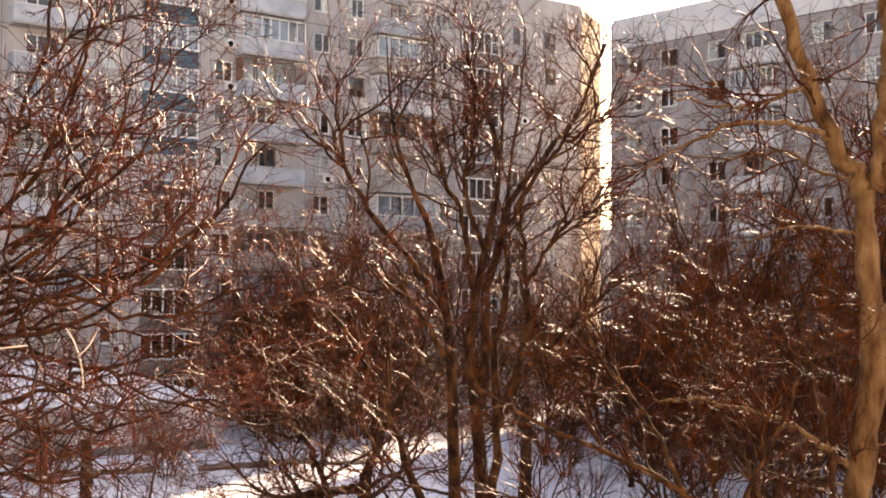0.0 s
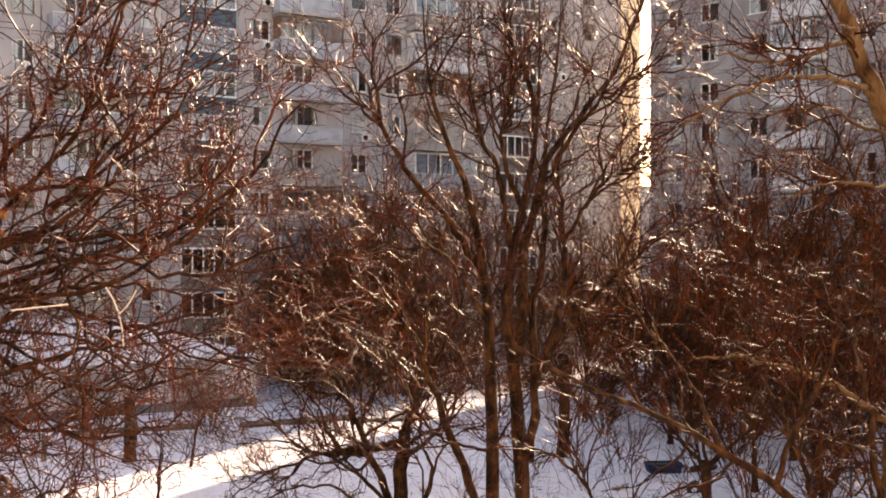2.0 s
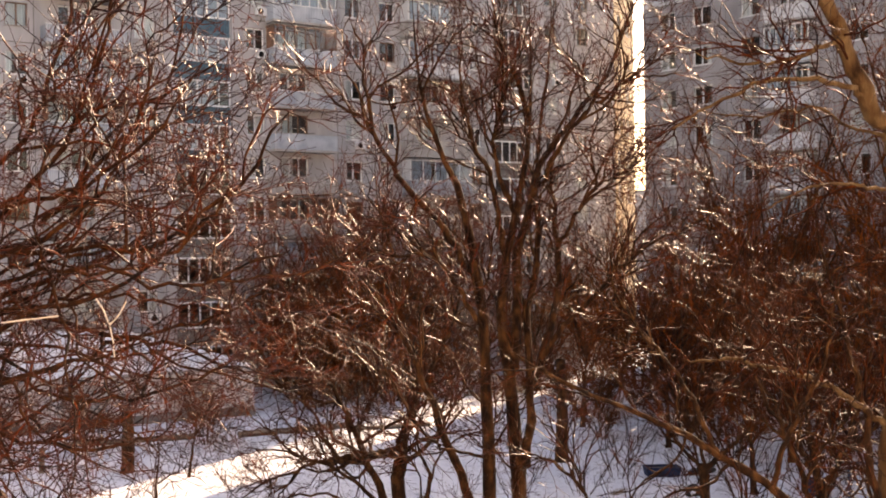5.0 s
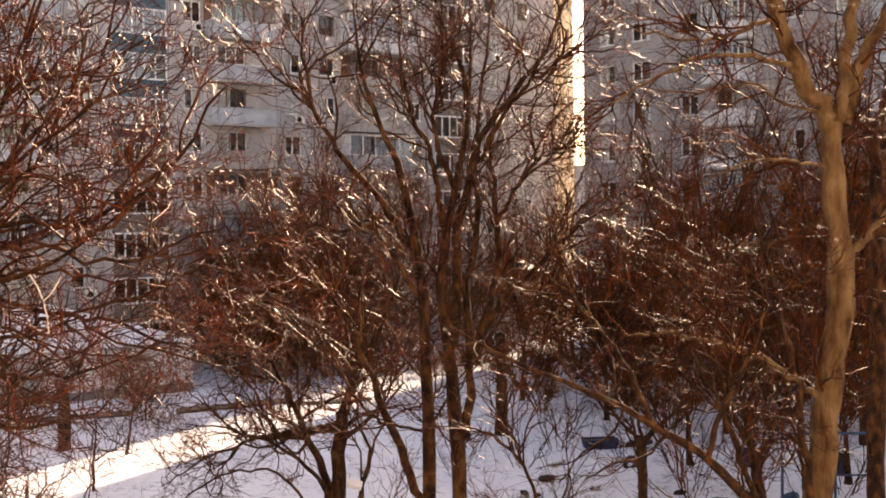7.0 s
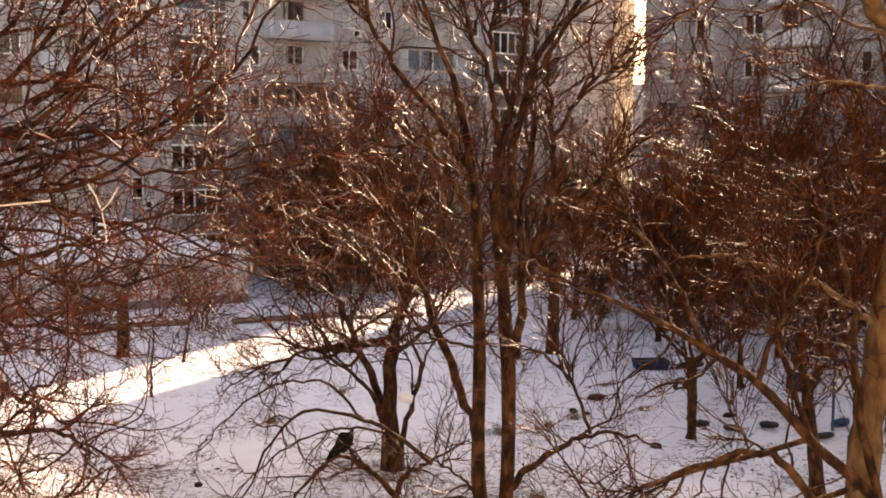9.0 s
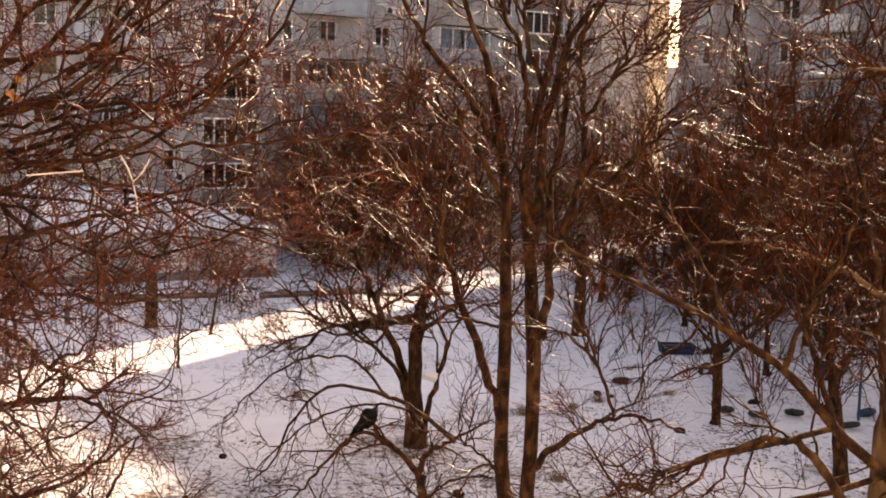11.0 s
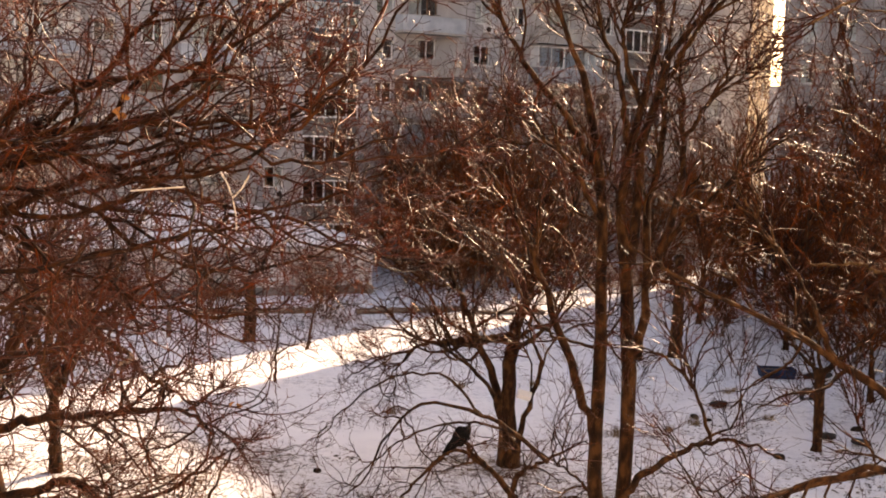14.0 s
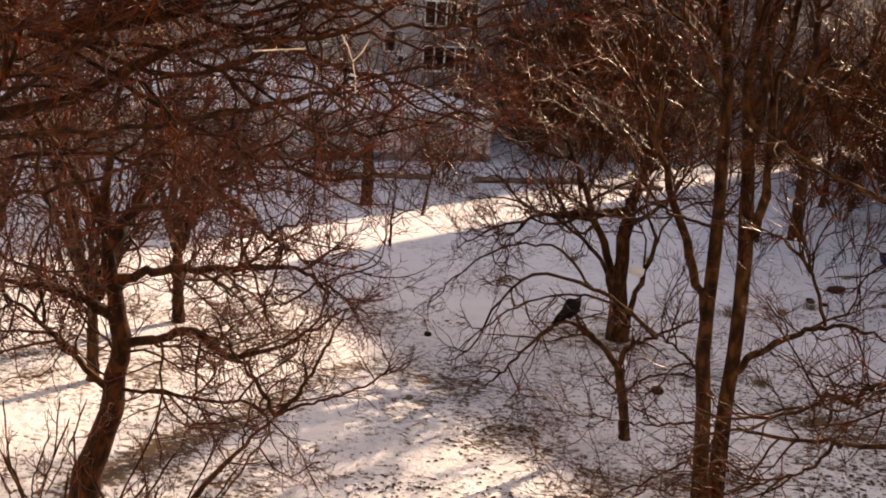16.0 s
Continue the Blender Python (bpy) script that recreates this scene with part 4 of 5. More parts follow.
tree("bare tree with one long slanting limb", [
    ((7.31, 17.00, -0.10), (7.18, 17.00, 1.81), (6.37, 17.00, 3.05), (5.66, 17.00, 3.76), (4.91, 17.00, 4.44), (4.14, 17.00, 5.26), (3.37, 16.90, 5.77), (2.37, 16.80, 6.32), (1.23, 16.70, 6.79), (0.41, 16.60, 7.30), 0.12, 0.014),
    ((5.91, 15.40, 2.59), (5.06, 15.20, 3.39), (4.46, 15.00, 4.04), (4.07, 15.00, 4.55), (3.68, 14.90, 4.83), (3.24, 14.80, 4.76), (2.59, 14.70, 4.55), (1.97, 14.60, 4.06), 0.085, 0.03),
    ((5.94, 17.00, 3.45), (5.73, 17.40, 4.85), (5.68, 17.80, 6.30), (5.45, 18.20, 7.87), (5.13, 18.60, 9.40), 0.08, 0.014),
    ((4.91, 17.00, 4.44), (4.60, 17.30, 5.51), (4.12, 17.60, 6.62), (3.72, 18.00, 7.83), 0.05, 0.014),
    ((3.37, 16.90, 5.77), (2.98, 17.20, 6.63), (2.41, 17.50, 7.41), (1.91, 17.80, 8.21), 0.04, 0.012),
    ((4.14, 17.00, 5.26), (4.43, 16.80, 6.24), (4.79, 16.60, 7.16), (4.96, 16.40, 8.34), 0.045, 0.012),
    ((5.66, 17.00, 3.76), (2.53, 15.80, 3.29), (1.90, 15.40, 3.35), (1.27, 15.20, 3.35), (0.68, 15.00, 3.49), (0.15, 14.80, 3.40), 0.045, 0.012),
    ((4.91, 17.00, 4.44), (2.46, 16.00, 4.04), (2.15, 15.70, 3.82), (1.75, 15.50, 3.96), (1.64, 15.40, 3.82), (1.19, 15.20, 3.70), (0.59, 15.00, 3.61), (0.04, 14.80, 3.78), 0.045, 0.012),
    ((1.90, 15.40, 3.35), (1.59, 15.00, 3.09), (1.11, 14.80, 2.94), (0.57, 14.60, 2.71), 0.025, 0.01),
], 17, BARK, TWIG_DARK, LIMBED, sparse=3)


def wild_stems(rng, height, spread, stems, trunk=0.3, r=0.12):
    """Guiding stems of a self-sown tree or bush about the origin."""
    out = []
    fork = height * trunk
    top = None
    if trunk > 0:
        lean = (rng.uniform(-0.3, 0.3), rng.uniform(-0.3, 0.3))
        top = (lean[0], lean[1], fork)
        out.append(((0, 0, -0.1), (lean[0] * 0.3, lean[1] * 0.3, fork * 0.5), top, r, r * 0.75))
    for k in range(stems):
        a = 2 * math.pi * (k + rng.uniform(0, 0.7)) / stems
        s = spread * rng.uniform(0.55, 1.1)
        h = height * rng.uniform(0.7, 1.05)
        x0, y0, z0 = top if top else (0.25 * math.cos(a), 0.25 * math.sin(a), -0.1)
        mid = (x0 + 0.45 * s * math.cos(a), y0 + 0.45 * s * math.sin(a), z0 + 0.45 * (h - z0))
        b = a + rng.uniform(-0.5, 0.5)
        end = (x0 + s * math.cos(b), y0 + s * math.sin(b), h)
        r0 = r * (0.6 if top else 0.5)
        out.append(((x0, y0, z0), (x0 + 0.2 * s * math.cos(a), y0 + 0.2 * s * math.sin(a), z0 + 0.2 * (h - z0)), mid, end, r0, 0.015))
    return out


def plant(models, spots, group):
    """Sets copies of the models on the spots (x, y, scale); the models themselves stand on the first ones."""
    rng = random.Random(len(spots))
    for i, (x, y, s) in enumerate(spots):
        m = pose(x, y, 0, 0, 0, rng.uniform(0, 360)) @ Matrix.Diagonal((s, s, s * rng.uniform(0.9, 1.1), 1))
        if i < len(models):
            models[i].matrix_basis = m
            models[i]["group"] = group
        else:
            copy_thing(models[i % len(models)], m)


rg = random.Random(31)
wild = [tree("bare self-sown tree with dense brown twigs", wild_stems(rg, 8.0, 2.6, 7, 0.28, 0.1), 40 + i, BARK, TWIG_RUST if i else TWIG_DARK, FAR, thick_limbs=False, sides=(7, 4, 3)) for i in range(3)]
plant(wild, [(7.2, 38.5, 1.15), (9.6, 42.0, 1.3), (14.0, 38.5, 1.35), (12.5, 48.0, 1.45), (17.0, 45.0, 1.5), (19.0, 52.0, 1.5), (8.2, 52.0, 1.25),
             (23.0, 56.0, 1.5), (14.5, 56.0, 1.5), (11.5, 35.0, 1.05), (20.0, 42.0, 1.5), (5.0, 58.0, 1.1), (3.6, 79.0, 0.8), (-12.3, 75.0, 1.0), (-6.0, 77.5, 1.1), (-10.5, 69.5, 1.05), (-8.0, 71.0, 0.95), (12.8, 60.5, 1.0), (15.0, 51.0, 1.3), (21.5, 47.5, 1.3)], "self-sown trees")
rust = [tree("rusty-brown leafless thicket bush on the snow", wild_stems(rg, 5.0, 2.6, 9, 0.0, 0.07), 50 + i, BARK, TWIG_RUST, BUSH, name="bush", sides=(7, 4, 3)) for i in range(3)]
plant(rust, [(-10.0, 75.0, 1.5), (-6.5, 78.0, 1.5), (-3.2, 75.5, 1.5), (-1.5, 79.5, 1.5), (-12.0, 74.0, 1.5), (8.2, 90.5, 1.15), (12.7, 97.5, 1.0), (4.8, 86.5, 1.2), (10.5, 74.0, 1.5), (14.0, 69.0, 1.5),
             (17.5, 64.0, 1.5), (21.5, 66.0, 1.5), (25.0, 61.0, 1.4), (-4.5, 68.0, 1.2), (11.0, 62.0, 1.2), (6.0, 62.5, 1.1),
             (-8.0, 72.0, 1.3), (-12.6, 53.5, 0.5), (-17.0, 52.0, 0.55), (-21.5, 50.0, 0.7), (-9.0, 66.3, 0.55), (-7.6, 66.0, 0.5), (-4.6, 70.6, 0.55), (-6.5, 72.5, 1.45),
             (-10.0, 78.0, 1.6), (-5.0, 75.5, 1.6)], "thicket bushes")
gloomy = [tree("dense dark leafless bush in the shade of a thicket", wild_stems(rg, 4.2, 2.4, 9, 0.0, 0.07), 80 + i, BARK, TWIG_RUST, BUSH, name="bush", sides=(7, 4, 3)) for i in range(2)]
plant(gloomy, [(10.5, 49.5, 0.9), (14.2, 52.5, 1.0), (17.5, 49.0, 1.0), (20.5, 54.0, 1.1), (23.5, 51.0, 1.0), (9.0, 55.5, 1.0), (13.5, 46.0, 0.85), (19.5, 46.5, 0.9), (5.5, 55.0, 0.8), (6.6, 64.0, 0.45), (8.6, 66.0, 0.45), (12.4, 65.5, 1.0), (14.6, 67.0, 1.1), (16.4, 63.5, 1.2), (19.0, 66.0, 1.3), (21.5, 62.0, 1.2),
               (7.4, 70.0, 0.45), (11.6, 58.0, 0.8), (17.5, 58.5, 1.0), (4.6, 68.5, 0.5), (0.2, 68.2, 0.4), (1.6, 67.2, 0.42), (3.0, 69.0, 0.45), (-0.4, 71.0, 0.4), (1.0, 71.5, 0.5), (3.2, 73.0, 0.55), (5.0, 76.0, 0.6), (2.6, 70.0, 0.45)], "shaded bushes")
sunny = [tree("bare tree with warm sunlit twigs on lit snow", wild_stems(rg, 8.0, 2.8, 8, 0.2, 0.15), 60 + i, BARK, TWIG, FAR, thick_limbs=False, sides=(7, 4, 3)) for i in range(2)]
plant(sunny, [(-12.8, 22.5, 1.0), (-17.0, 25.0, 1.15), (-19.5, 33.0, 1.15), (-24.0, 40.0, 1.2), (-15.5, 18.5, 1.0), (-13.2, 27.5, 1.0)], "trees by the lit snow")

# ---- small trees and stumps in the snow ----
sapling_levels = [(5, (0.4, 1.0), 38, 0.9, 6, 0.014, 0.15), (4, (0.3, 1.0), 40, 0.4, 4, 0.007, 0.1)]
tree("slim forked sapling beside the sunlit strip", [((-11.4, 45.9, -0.1), (-11.2, 45.9, 1.2), (-11.0, 45.9, 2.4), 0.07, 0.05), ((-11.1, 45.9, 1.6), (-10.7, 45.8, 2.4), (-10.3, 45.7, 3.2), 0.045, 0.02)],
     71, BARK, TWIG_DARK, sapling_levels, name="sapling")
tree("thin bare sapling standing in the snow", [((-10.9, 39.5, -0.1), (-10.9, 39.5, 1.0), (-10.8, 39.5, 2.0), (-10.9, 39.5, 3.0), 0.055, 0.02), ((-10.85, 39.5, 1.0), (-10.4, 39.5, 1.3), (-10.1, 39.4, 1.4), 0.035, 0.015)],
     72, BARK, TWIG_DARK, sapling_levels, name="sapling")
tree("lopped dark tree trunk without a crown", [((-14.1, 46.9, -0.1), (-14.05, 46.9, 1.2), (-14.1, 46.9, 2.6), 0.27, 0.22)], 73, BARK, TWIG_DARK, [(3, (0.8, 1.0), 40, 0.8, 6, 0.02, 0.3)], name="tree_stump")
tree("lopped dark tree trunk behind thin twigs", [((3.3, 48.7, -0.1), (3.35, 48.7, 1.8), (3.3, 48.7, 4.2), 0.27, 0.2)], 74, BARK, TWIG_DARK, FAR, name="tree_stump")
tree("pollarded dark tree with a knotted head", [((6.5, 34.6, -0.1), (6.5, 34.6, 1.2), (6.45, 34.6, 2.4), 0.14, 0.15), ((6.45, 34.6, 2.2), (7.2, 34.5, 2.9), (7.9, 34.4, 3.6), 0.1, 0.05),
     ((6.45, 34.6, 2.3), (5.8, 34.7, 2.9), (5.4, 34.8, 3.6), 0.07, 0.03), ((6.45, 34.6, 2.3), (6.4, 34.6, 3.2), (6.6, 34.5, 4.2), 0.06, 0.02)], 75, BARK, TWIG_DARK,
     [(8, (0.4, 1.0), 50, 1.0, 6, 0.02, 0.1), (5, (0.2, 1.0), 42, 0.5, 4, 0.008, 0.05)])
tree("dark forked tree in the play yard", [((8.6, 28.9, -0.1), (8.4, 28.9, 1.5), (8.1, 28.9, 3.2), (7.8, 29.0, 5.5), (7.6, 29.2, 8.2), 0.18, 0.05), ((8.2, 28.9, 2.6), (8.9, 28.7, 4.4), (9.5, 28.5, 6.8), 0.1, 0.03),
     ((8.1, 28.9, 3.2), (7.2, 28.6, 4.6), (6.4, 28.4, 6.2), 0.08, 0.02)], 76, BARK, TWIG_DARK, LEVELS)


# ---- low garage row with snow on its roof ----
def garages():
    g = thing("garage", pose(-12.2, 63.6, 0, 0, 0, 32.6), "low pale brick garage row with a snow-covered hipped roof", "garage")
    part("wall", boxes((-26, 0, 0.45, 0, 9.0, 2.45)), BRICK, g)
    part("plinth", boxes((-26.05, -0.05, -0.3, 0.05, 9.05, 0.446)), JOINT, g)
    part("roof_edge", boxes((-26.2, -0.25, 2.454, 0.2, 9.2, 2.62)), SLAB, g)
    bm = bmesh.new()
    nx, ny = 66, 24
    rows = []
    for j in range(ny + 1):
        for i in range(nx + 1):
            x, y = -26.15 + 26.3 * i / nx, -0.2 + 9.35 * j / ny
            hip = min(1.0, (x + 26.15) / 6.4, (0.15 - x) / 6.4, (y + 0.2) / 4.675, (9.15 - y) / 4.675)
            rim = 0.0 if i in (0, nx) or j in (0, ny) else 0.13 + 0.06 * noise.noise((x * 0.5, y * 0.6, 1)) + 0.02 * noise.noise((x * 2, y * 2, 3))
            rows.append(bm.verts.new((x, y, 2.624 + 1.95 * hip + rim)))
    for j in range(ny):
        for i in range(nx):
            a = j * (nx + 1) + i
            bm.faces.new((rows[a], rows[a + 1], rows[a + nx + 2], rows[a + nx + 1]))
    part("roof_snow", bm, ROOFSNOW, g, smooth=True)
    for x in (-3.5, -9.0, -14.5, -20.0):
        part("door", boxes((x - 1.2, -0.04, 0.46, x + 1.2, -0.004, 2.2)), SLAB, g, "grey sheet garage door")
    part("vent", boxes((-6.5, -0.02, 1.7, -6.0, -0.004, 2.0)), DARK, g)


garages()


# ---- loose things ----
def timber(x0, y0, x1, y1, z, r, label, seed):
    """A felled log or beam lying on the snow."""
    L = math.hypot(x1 - x0, y1 - y0)
    ob = thing("log", pose(x0, y0, z + r * 0.8, 0, 0, math.degrees(math.atan2(y1 - y0, x1 - x0))), label, "log")
    rng = np.random.default_rng(seed)
    p = np.stack([np.linspace(0, L, 12), rng.normal(scale=0.03, size=12), rng.normal(scale=0.02, size=12)], 1)
    tubes("log_body", p[None], (r * (1 + 0.08 * rng.normal(size=12)))[None], 9, WOOD, ob)
    for x in (0, L):
        bm = bmesh.new()
        bmesh.ops.create_cone(bm, cap_ends=True, segments=9, radius1=r * 0.98, radius2=r * 0.98, depth=0.03, matrix=Matrix.Translation((x, 0, 0)) @ Matrix.Rotation(radians(90), 4, "Y"))
        part("cut_end", bm, WOOD, ob)


timber(-19.0, 53.0, -13.4, 55.2, 0.02, 0.14, "grey weathered log lying on the snow", 1)
timber(-11.4, 55.6, -6.6, 58.2, 0.02, 0.16, "dark log lying on the snow before the garages", 2)
timber(-6.0, 57.5, -2.5, 58.6, 0.0, 0.12, "dark log lying half in the snow", 3)


def tyre(x, y, turn, lean, mat, label, r=0.3, sink=0.16):
    ob = thing("tyre", pose(x, y, r - sink, 0, 0, turn), label, "tyre", "tyres of the play yard")
    bm = bmesh.new()
    for i in range(24):
        for j in range(8):
            a, b = 2 * math.pi * i / 24, 2 * math.pi * j / 8
            rr = r - 0.09 + 0.09 * math.cos(b)
            bm.verts.new((rr * math.cos(a), 0.085 * math.sin(b), rr * math.sin(a)))
    bm.verts.ensure_lookup_table()
    for i in range(24):
        for j in range(8):
            bm.faces.new([bm.verts[k] for k in (i * 8 + j, ((i + 1) % 24) * 8 + j, ((i + 1) % 24) * 8 + (j + 1) % 8, i * 8 + (j + 1) % 8)])
    bmesh.ops.rotate(bm, verts=bm.verts, cent=(0, 0, 0), matrix=Matrix.Rotation(radians(lean), 3, "X"))
    part("tread", bm, mat, ob, smooth=True)


for x, y, turn, lean, mat in ((7.4, 41.7, 20, 0, RUBBER), (9.1, 35.9, -15, 72, RUBBER), (7.0, 35.9, 10, 70, RUBBER), (11.35, 36.2, 15, 55, BLUE), (10.4, 34.6, 30, 75, RUBBER),
                              (7.9, 35.4, -30, 70, RUBBER), (12.2, 35.8, 0, 15, RUBBER), (4.2, 39.6, 40, 80, RUBBER), (8.15, 45.4, 20, 60, RUBBER), (8.7, 45.6, 60, 75, RUBBER)):
    tyre(x, y, turn, lean, mat, "blue-painted half-sunk tyre in the snow" if mat is BLUE else "black worn tyre half sunk in the snow")


def pipe(name, pts, r, mat, parent, sides=10):
    p = np.array(pts, float)
    return tubes(name, p[None], np.full((1, len(p)), r), sides, mat, parent)


fr = thing("play_frame", pose(11.0, 35.8, 0, 0, 0, -3), "blue-painted steel pipe frame in the play yard", "climbing frame")
for x in (0.0, 1.6, 2.7):
    pipe("post", [(x, 0, -0.2), (x, 0, 1.0), (x, 0, 2.15)], 0.045, BLUE, fr)
pipe("crossbar", [(-0.045, 0, 2.18), (1.3, 0, 2.18), (2.75, 0, 2.18)], 0.045, BLUE, fr)
pipe("lower_bar", [(1.6, 0, 0.9), (2.1, 0, 0.9), (2.7, 0, 0.9)], 0.03, BLUE, fr)


def tub(x, y, turn, w, d, h, label, paint):
    ob = thing("planter", pose(x, y, 0, 0, 0, turn), label, "planter")
    bm = bmesh.new()
    for sx, sz in ((1.0, h), (0.86, -0.05)):
        for a, b in ((-1, -1), (1, -1), (1, 1), (-1, 1)):
            bm.verts.new((a * w / 2 * sx, b * d / 2 * sx, sz))
    v = list(bm.verts)
    for i in range(4):
        bm.faces.new((v[4 + i], v[4 + (i + 1) % 4], v[(i + 1) % 4], v[i]))
    inner = [bm.verts.new((q.co.x * 0.9, q.co.y * 0.85, h)) for q in v[:4]]
    deep = [bm.verts.new((q.co.x * 0.8, q.co.y * 0.75, h - 0.12)) for q in v[:4]]
    for i in range(4):
        k = (i + 1) % 4
        bm.faces.new((v[i], v[k], inner[k], inner[i]))
        bm.faces.new((inner[i], inner[k], deep[k], deep[i]))
    bm.faces.new(deep)
    bmesh.ops.recalc_face_normals(bm, faces=bm.faces)
    part("box", bm, paint, ob)
    part("soil", boxes((-w * 0.38, -d * 0.34, h - 0.115, w * 0.38, d * 0.34, h - 0.07)), ROOM, ob)


tub(6.9, 45.5, 5, 1.35, 0.8, 0.36, "worn dark blue wooden planter box on the snow", BLUE_WORN)
tub(11.7, 41.6, -20, 0.7, 0.6, 0.6, "small blue planter box on the snow", BLUE_WORN)
tub(14.0, 40.0, 12, 0.8, 0.7, 0.7, "dark blue planter box by the thicket", BLUE_WORN)

pole = thing("post", pose(-6.1, 76.1, 0), "pale concrete lamp post without a lamp", "post")
pipe("shaft", [(0, 0, -0.3), (0, 0, 2.0), (0.03, 0, 5.5)], 0.13, SLAB, pole)
stub_post = thing("post", pose(-17.6, 47.0, 0), "short dark wooden post in the snow", "post")
pipe("shaft", [(0, 0, -0.2), (0.02, 0, 0.5), (0.05, 0, 1.0)], 0.12, WOOD, stub_post, 8)


def tuft(x, y, s, seed):
    rng = np.random.default_rng(seed)
    n = 60
    base = np.c_[rng.normal(scale=0.16 * s, size=(n, 2)), np.full(n, -0.03)]
    way = np.c_[rng.normal(scale=0.35, size=(n, 2)), np.ones(n)]
    L = rng.uniform(0.2, 0.55, n)[:, None] * s
    mid = base + unit(way) * L * 0.6
    tip = mid + unit(way * (1.8, 1.8, 0.5)) * L * 0.4
    ob = thing("grass_tuft", Matrix.Translation((x, y, 0)), "dry brown grass tuft sticking out of the snow", "grass", "grass tufts")
    tubes("blade_mass", np.stack([base, mid, tip], 1), np.tile((0.008, 0.006, 0.003), (n, 1)), 3, GRASS, ob, kind="stuff")


rg = random.Random(8)
for i, (x, y) in enumerate(((4.7, 41.9), (4.2, 39.6), (5.0, 42.3), (3.2, 37.0), (2.4, 36.0), (5.6, 38.2), (0.8, 35.0), (-4.5, 40.5), (-6.2, 36.0), (1.6, 28.4), (2.6, 26.0), (-2.0, 41.5))):
    tuft(x, y, rg.uniform(0.45, 0.8), 90 + i)

# black bag snagged in the small crooked tree, and a white box tied to the tree behind it
bag = thing("plastic_bag", pose(-2.52, 22.5, 2.85, -8, 0, 8) @ Matrix.Diagonal((1.12, 1.12, 1.12, 1)), "crumpled black plastic bag snagged on a branch", "bag")
bm = bmesh.new()
rim = [bm.verts.new((x, 0, z)) for x, z in ((0.23, 0.25), (-0.05, 0.17), (-0.12, 0.0), (-0.26, -0.27), (0.06, -0.13), (0.21, -0.03))]
for depth in (-0.13, 0.12):
    hub = bm.verts.new((0.04, depth, 0.03))
    for k in range(6):
        bm.faces.new((rim[k], rim[(k + 1) % 6], hub))
bmesh.ops.recalc_face_normals(bm, faces=bm.faces)
bmesh.ops.subdivide_edges(bm, edges=bm.edges, cuts=4, use_grid_fill=True)
for v in bm.verts:
    v.co += 0.035 * noise.noise_vector(v.co * 9) + 0.012 * noise.noise_vector(v.co * 31)
part("bag_body", bm, DARK, bag)
hang = thing("feeder", pose(-1.72, 30.3, 2.08, 42, 16, 10) @ Matrix.Diagonal((0.8, 0.8, 0.8, 1)), "white plastic box tied to a tree as a feeder", "feeder")
bm = boxes((-0.24, -0.12, -0.13, 0.24, 0.12, 0.1), bevel=0.03)
part("box", bm, WHITE, hang)
part("cord", boxes((-0.2, 0.125, -0.02, -0.18, 0.4, 0.0)), JOINT, hang)


def leaf(x, y, z, turn, s):
    """A withered leaf that still hangs in the twigs: a curled, folded blade."""
    ob = thing("withered_leaf", pose(x, y, z, 30, 20, turn), "curled orange withered leaf hanging on a twig", "leaf", "withered leaves")
    bm = bmesh.new()
    rows = []
    for i in range(7):
        t = i / 6
        w = s * 0.45 * math.sin(math.pi * min(0.97, t + 0.04)) ** 0.8
        rows.append([bm.verts.new((k * w, 0.25 * s * math.sin(2.5 * t) + 0.3 * abs(k) * w, -s * t)) for k in (-1, -0.5, 0, 0.5, 1)])
    for i in range(6):
        for k in range(4):
            bm.faces.new((rows[i][k], rows[i][k + 1], rows[i + 1][k + 1], rows[i + 1][k]))
    part("blade", bm, LEAF, ob, smooth=True)


leaf(-4.47, 14.40, 5.24, 85, 0.1)
leaf(-4.45, 14.50, 5.19, 5, 0.1)
leaf(-4.27, 10.30, 8.99, 2, 0.1)
leaf(-4.36, 10.40, 8.87, 172, 0.1)
leaf(-4.35, 10.50, 8.82, 35, 0.1)

# a peeled, broken twig and a bare pale branch caught in the near tree
TOWARDS = Matrix.Translation((0, 0, 0.6)) @ Matrix.Diagonal((0.931, 0.931, 0.931, 1))
snag = thing("broken_twig", TOWARDS, "pale peeled forked twig caught in branches", "twig")
pipe("stem", [(-3.17, 10.20, 7.81), (-3.18, 10.20, 7.95), (-3.21, 10.20, 8.09)], 0.006, PALE, snag, 6)
pipe("fork", [(-3.21, 10.20, 8.09), (-3.26, 10.20, 8.22), (-3.34, 10.25, 8.32)], 0.006, PALE, snag, 6)
pipe("fork", [(-3.21, 10.20, 8.09), (-3.11, 10.15, 8.18), (-3.03, 10.10, 8.30)], 0.006, PALE, snag, 6)
pale_branch = thing("broken_branch", TOWARDS, "pale barkless branch lying across darker twigs", "branch")
pipe("stem", [(-4.24, 10.40, 8.11), (-3.97, 10.35, 8.14), (-3.69, 10.30, 8.17)], 0.0075, PALE, pale_branch, 6)

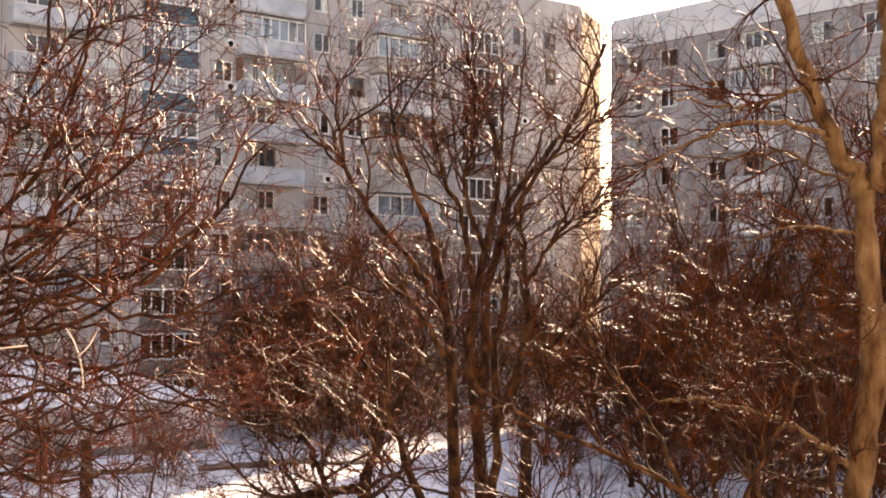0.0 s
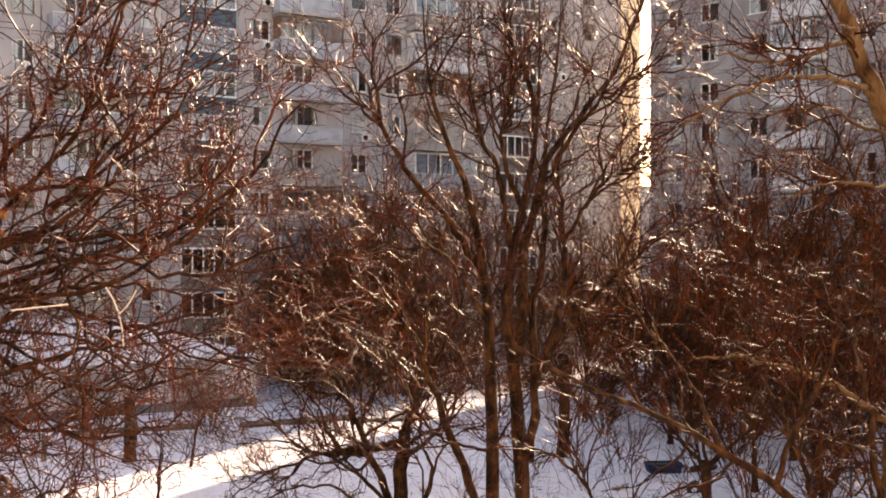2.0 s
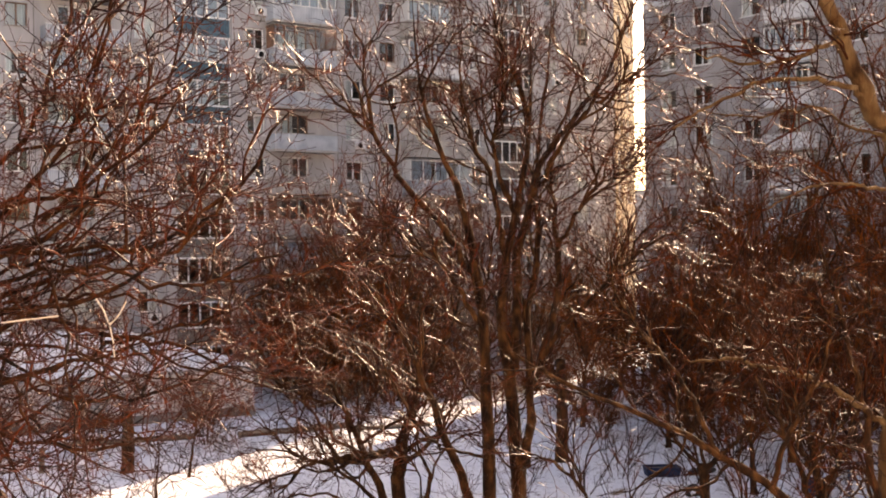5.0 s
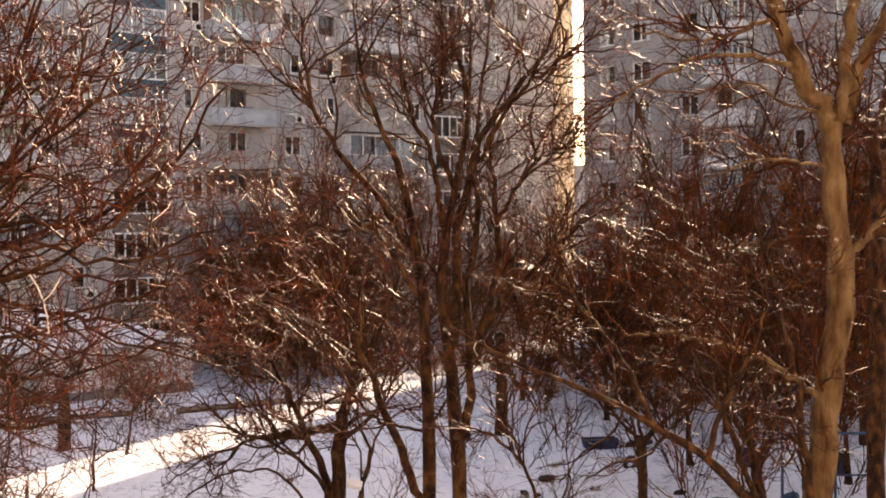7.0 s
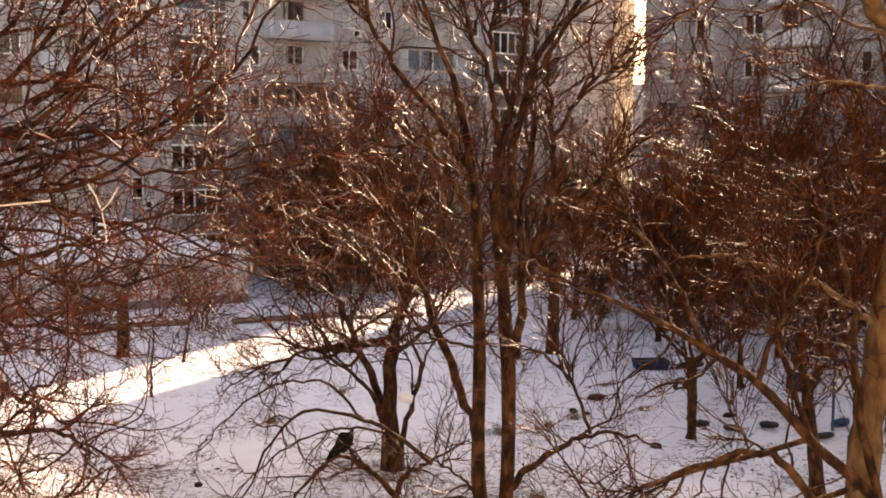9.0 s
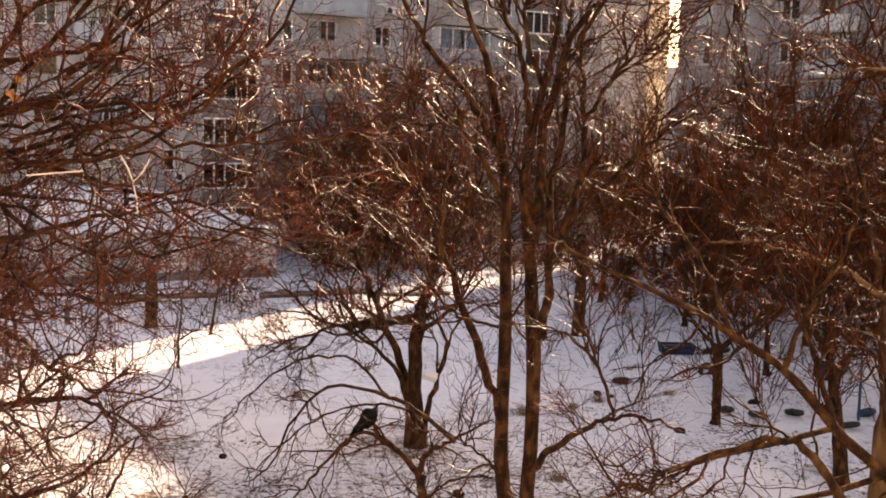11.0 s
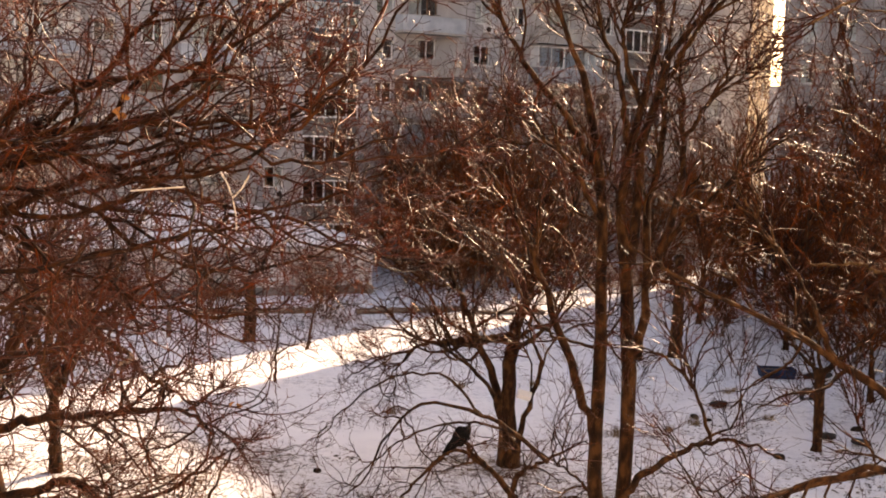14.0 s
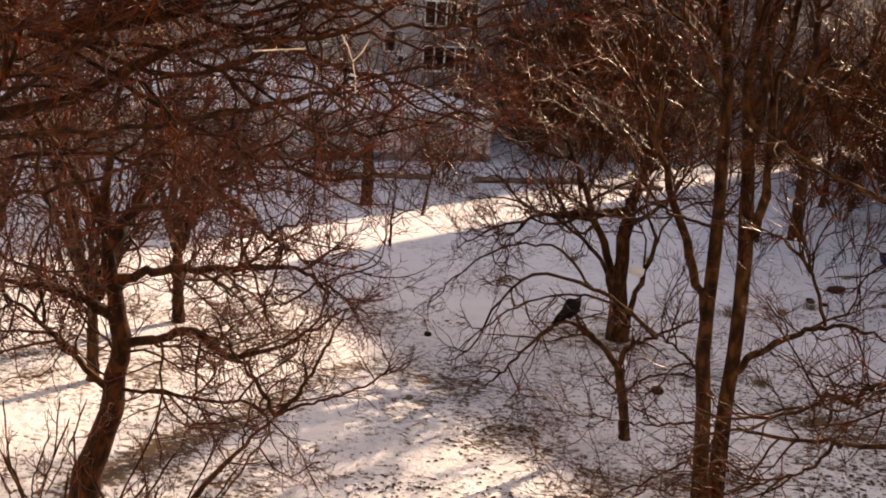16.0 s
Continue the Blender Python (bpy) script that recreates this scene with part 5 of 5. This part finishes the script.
rg = random.Random(77)
shoots = [tree("clump of thin reddish shoots in trodden snow", wild_stems(rg, 1.7, 0.9, 7, 0.0, 0.022), 85, BARK, TWIG,
               [(4, (0.3, 1.0), 35, 0.6, 5, 0.008, 0.15), (3, (0.2, 1.0), 38, 0.3, 4, 0.005, 0.1)], name="bush", thick_limbs=False)]
plant(shoots, [(-10.6, 16.6, 1.0), (-8.0, 15.4, 1.1), (-7.0, 14.6, 0.8), (-9.0, 14.9, 1.2), (2.6, 18.4, 0.9), (4.0, 19.5, 0.8)], "young shoots")
brush = [tree("sparse clump of thin dark bare shoots in the play yard snow", wild_stems(rg, 2.2, 1.2, 6, 0.0, 0.03), 86 + i, BARK, TWIG_DARK,
               [(5, (0.25, 1.0), 42, 0.8, 6, 0.013, 0.05), (3, (0.2, 1.0), 42, 0.4, 4, 0.009, 0.03)], name="bush", thick_limbs=False, sides=(6, 4, 3)) for i in range(2)]
plant(brush, [(3.8, 42.0, 1.0), (5.3, 44.8, 1.1), (7.6, 43.0, 0.9), (9.2, 40.5, 1.0), (4.6, 36.8, 0.8), (8.6, 38.2, 1.0), (2.0, 45.5, 0.9), (10.6, 37.8, 0.9), (6.1, 47.8, 1.2), (1.4, 40.5, 0.8),
              (12.6, 43.5, 1.2), (9.6, 46.8, 1.2), (7.2, 33.0, 0.7), (13.2, 37.0, 1.1), (11.2, 33.2, 0.9)], "shoots in the play yard")


def clod(x, y, s):
    """A dark frozen lump of earth, uneven all over."""
    ob = thing("clod", pose(x, y, 0.0, 0, 0, x * 90), "dark frozen lump of earth on the snow", "clod", "frozen clods")
    bm = bmesh.new()
    bmesh.ops.create_icosphere(bm, subdivisions=3, radius=s)
    for v in bm.verts:
        v.co = v.co * (1 + 0.35 * noise.noise(v.co * (2.2 / s) + Vector((x, y, 0)))) * 1.0
        v.co.z = v.co.z * 0.7 + s * 0.35
        v.co.x *= 1.4
    part("lump", bm, SOIL, ob)


for x, y, s in ((-0.79, 26.87, 0.14), (-6.89, 29.14, 0.1), (3.3, 37.9, 0.12), (3.7, 37.6, 0.08), (5.3, 33.5, 0.14), (7.1, 36.3, 0.16), (8.2, 37.4, 0.15), (10.2, 36.9, 0.18)):
    clod(x, y, s)


# ---- fallen leaves frozen on the snow ----
def leaf_litter():
    rng = random.Random(77)
    verts, faces = [], []
    while len(faces) < 38000:
        x, y = rng.uniform(-12.0, 10.0), 15 + 33 * rng.random() ** 1.15
        k = 0.5 + 0.9 * noise.noise((x * 0.35, y * 0.35, 2.0)) + 0.5 * noise.noise((x * 1.3, y * 1.3, 5.0)) - max(0, y - 23) * 0.03 - (0.45 if y > 25.5 and x < 0 else 0)
        if rng.random() > k or (x < 0.3 * y - 11.4 and y < 26 and rng.random() < 0.8):
            continue
        s, a, z = rng.uniform(0.02, 0.06) * (1.5 if rng.random() < 0.15 else 1), rng.uniform(0, 6.28), ground_height(x, y)
        o = len(verts)
        for m, q, up in ((1.3, 0, 0.006), (0.6, 1.57, 0.03), (1.1, 3.14, 0.008), (0.65, 4.71, 0.025)):
            verts.append((x + s * m * math.cos(a + q), y + s * m * math.sin(a + q), z + up * rng.uniform(0.3, 1.3)))
        verts.append((x, y, z + 0.012))
        faces += [(o + i, o + (i + 1) % 4, o + 4) for i in range(4)]
    me = bpy.data.meshes.new("leaf_litter")
    me.from_pydata(verts, [], faces)
    me.materials.append(LITTER)
    tagged(new("leaf_litter", me), "wet brown fallen leaves scattered over trodden snow", "leaves", kind="stuff")


leaf_litter()
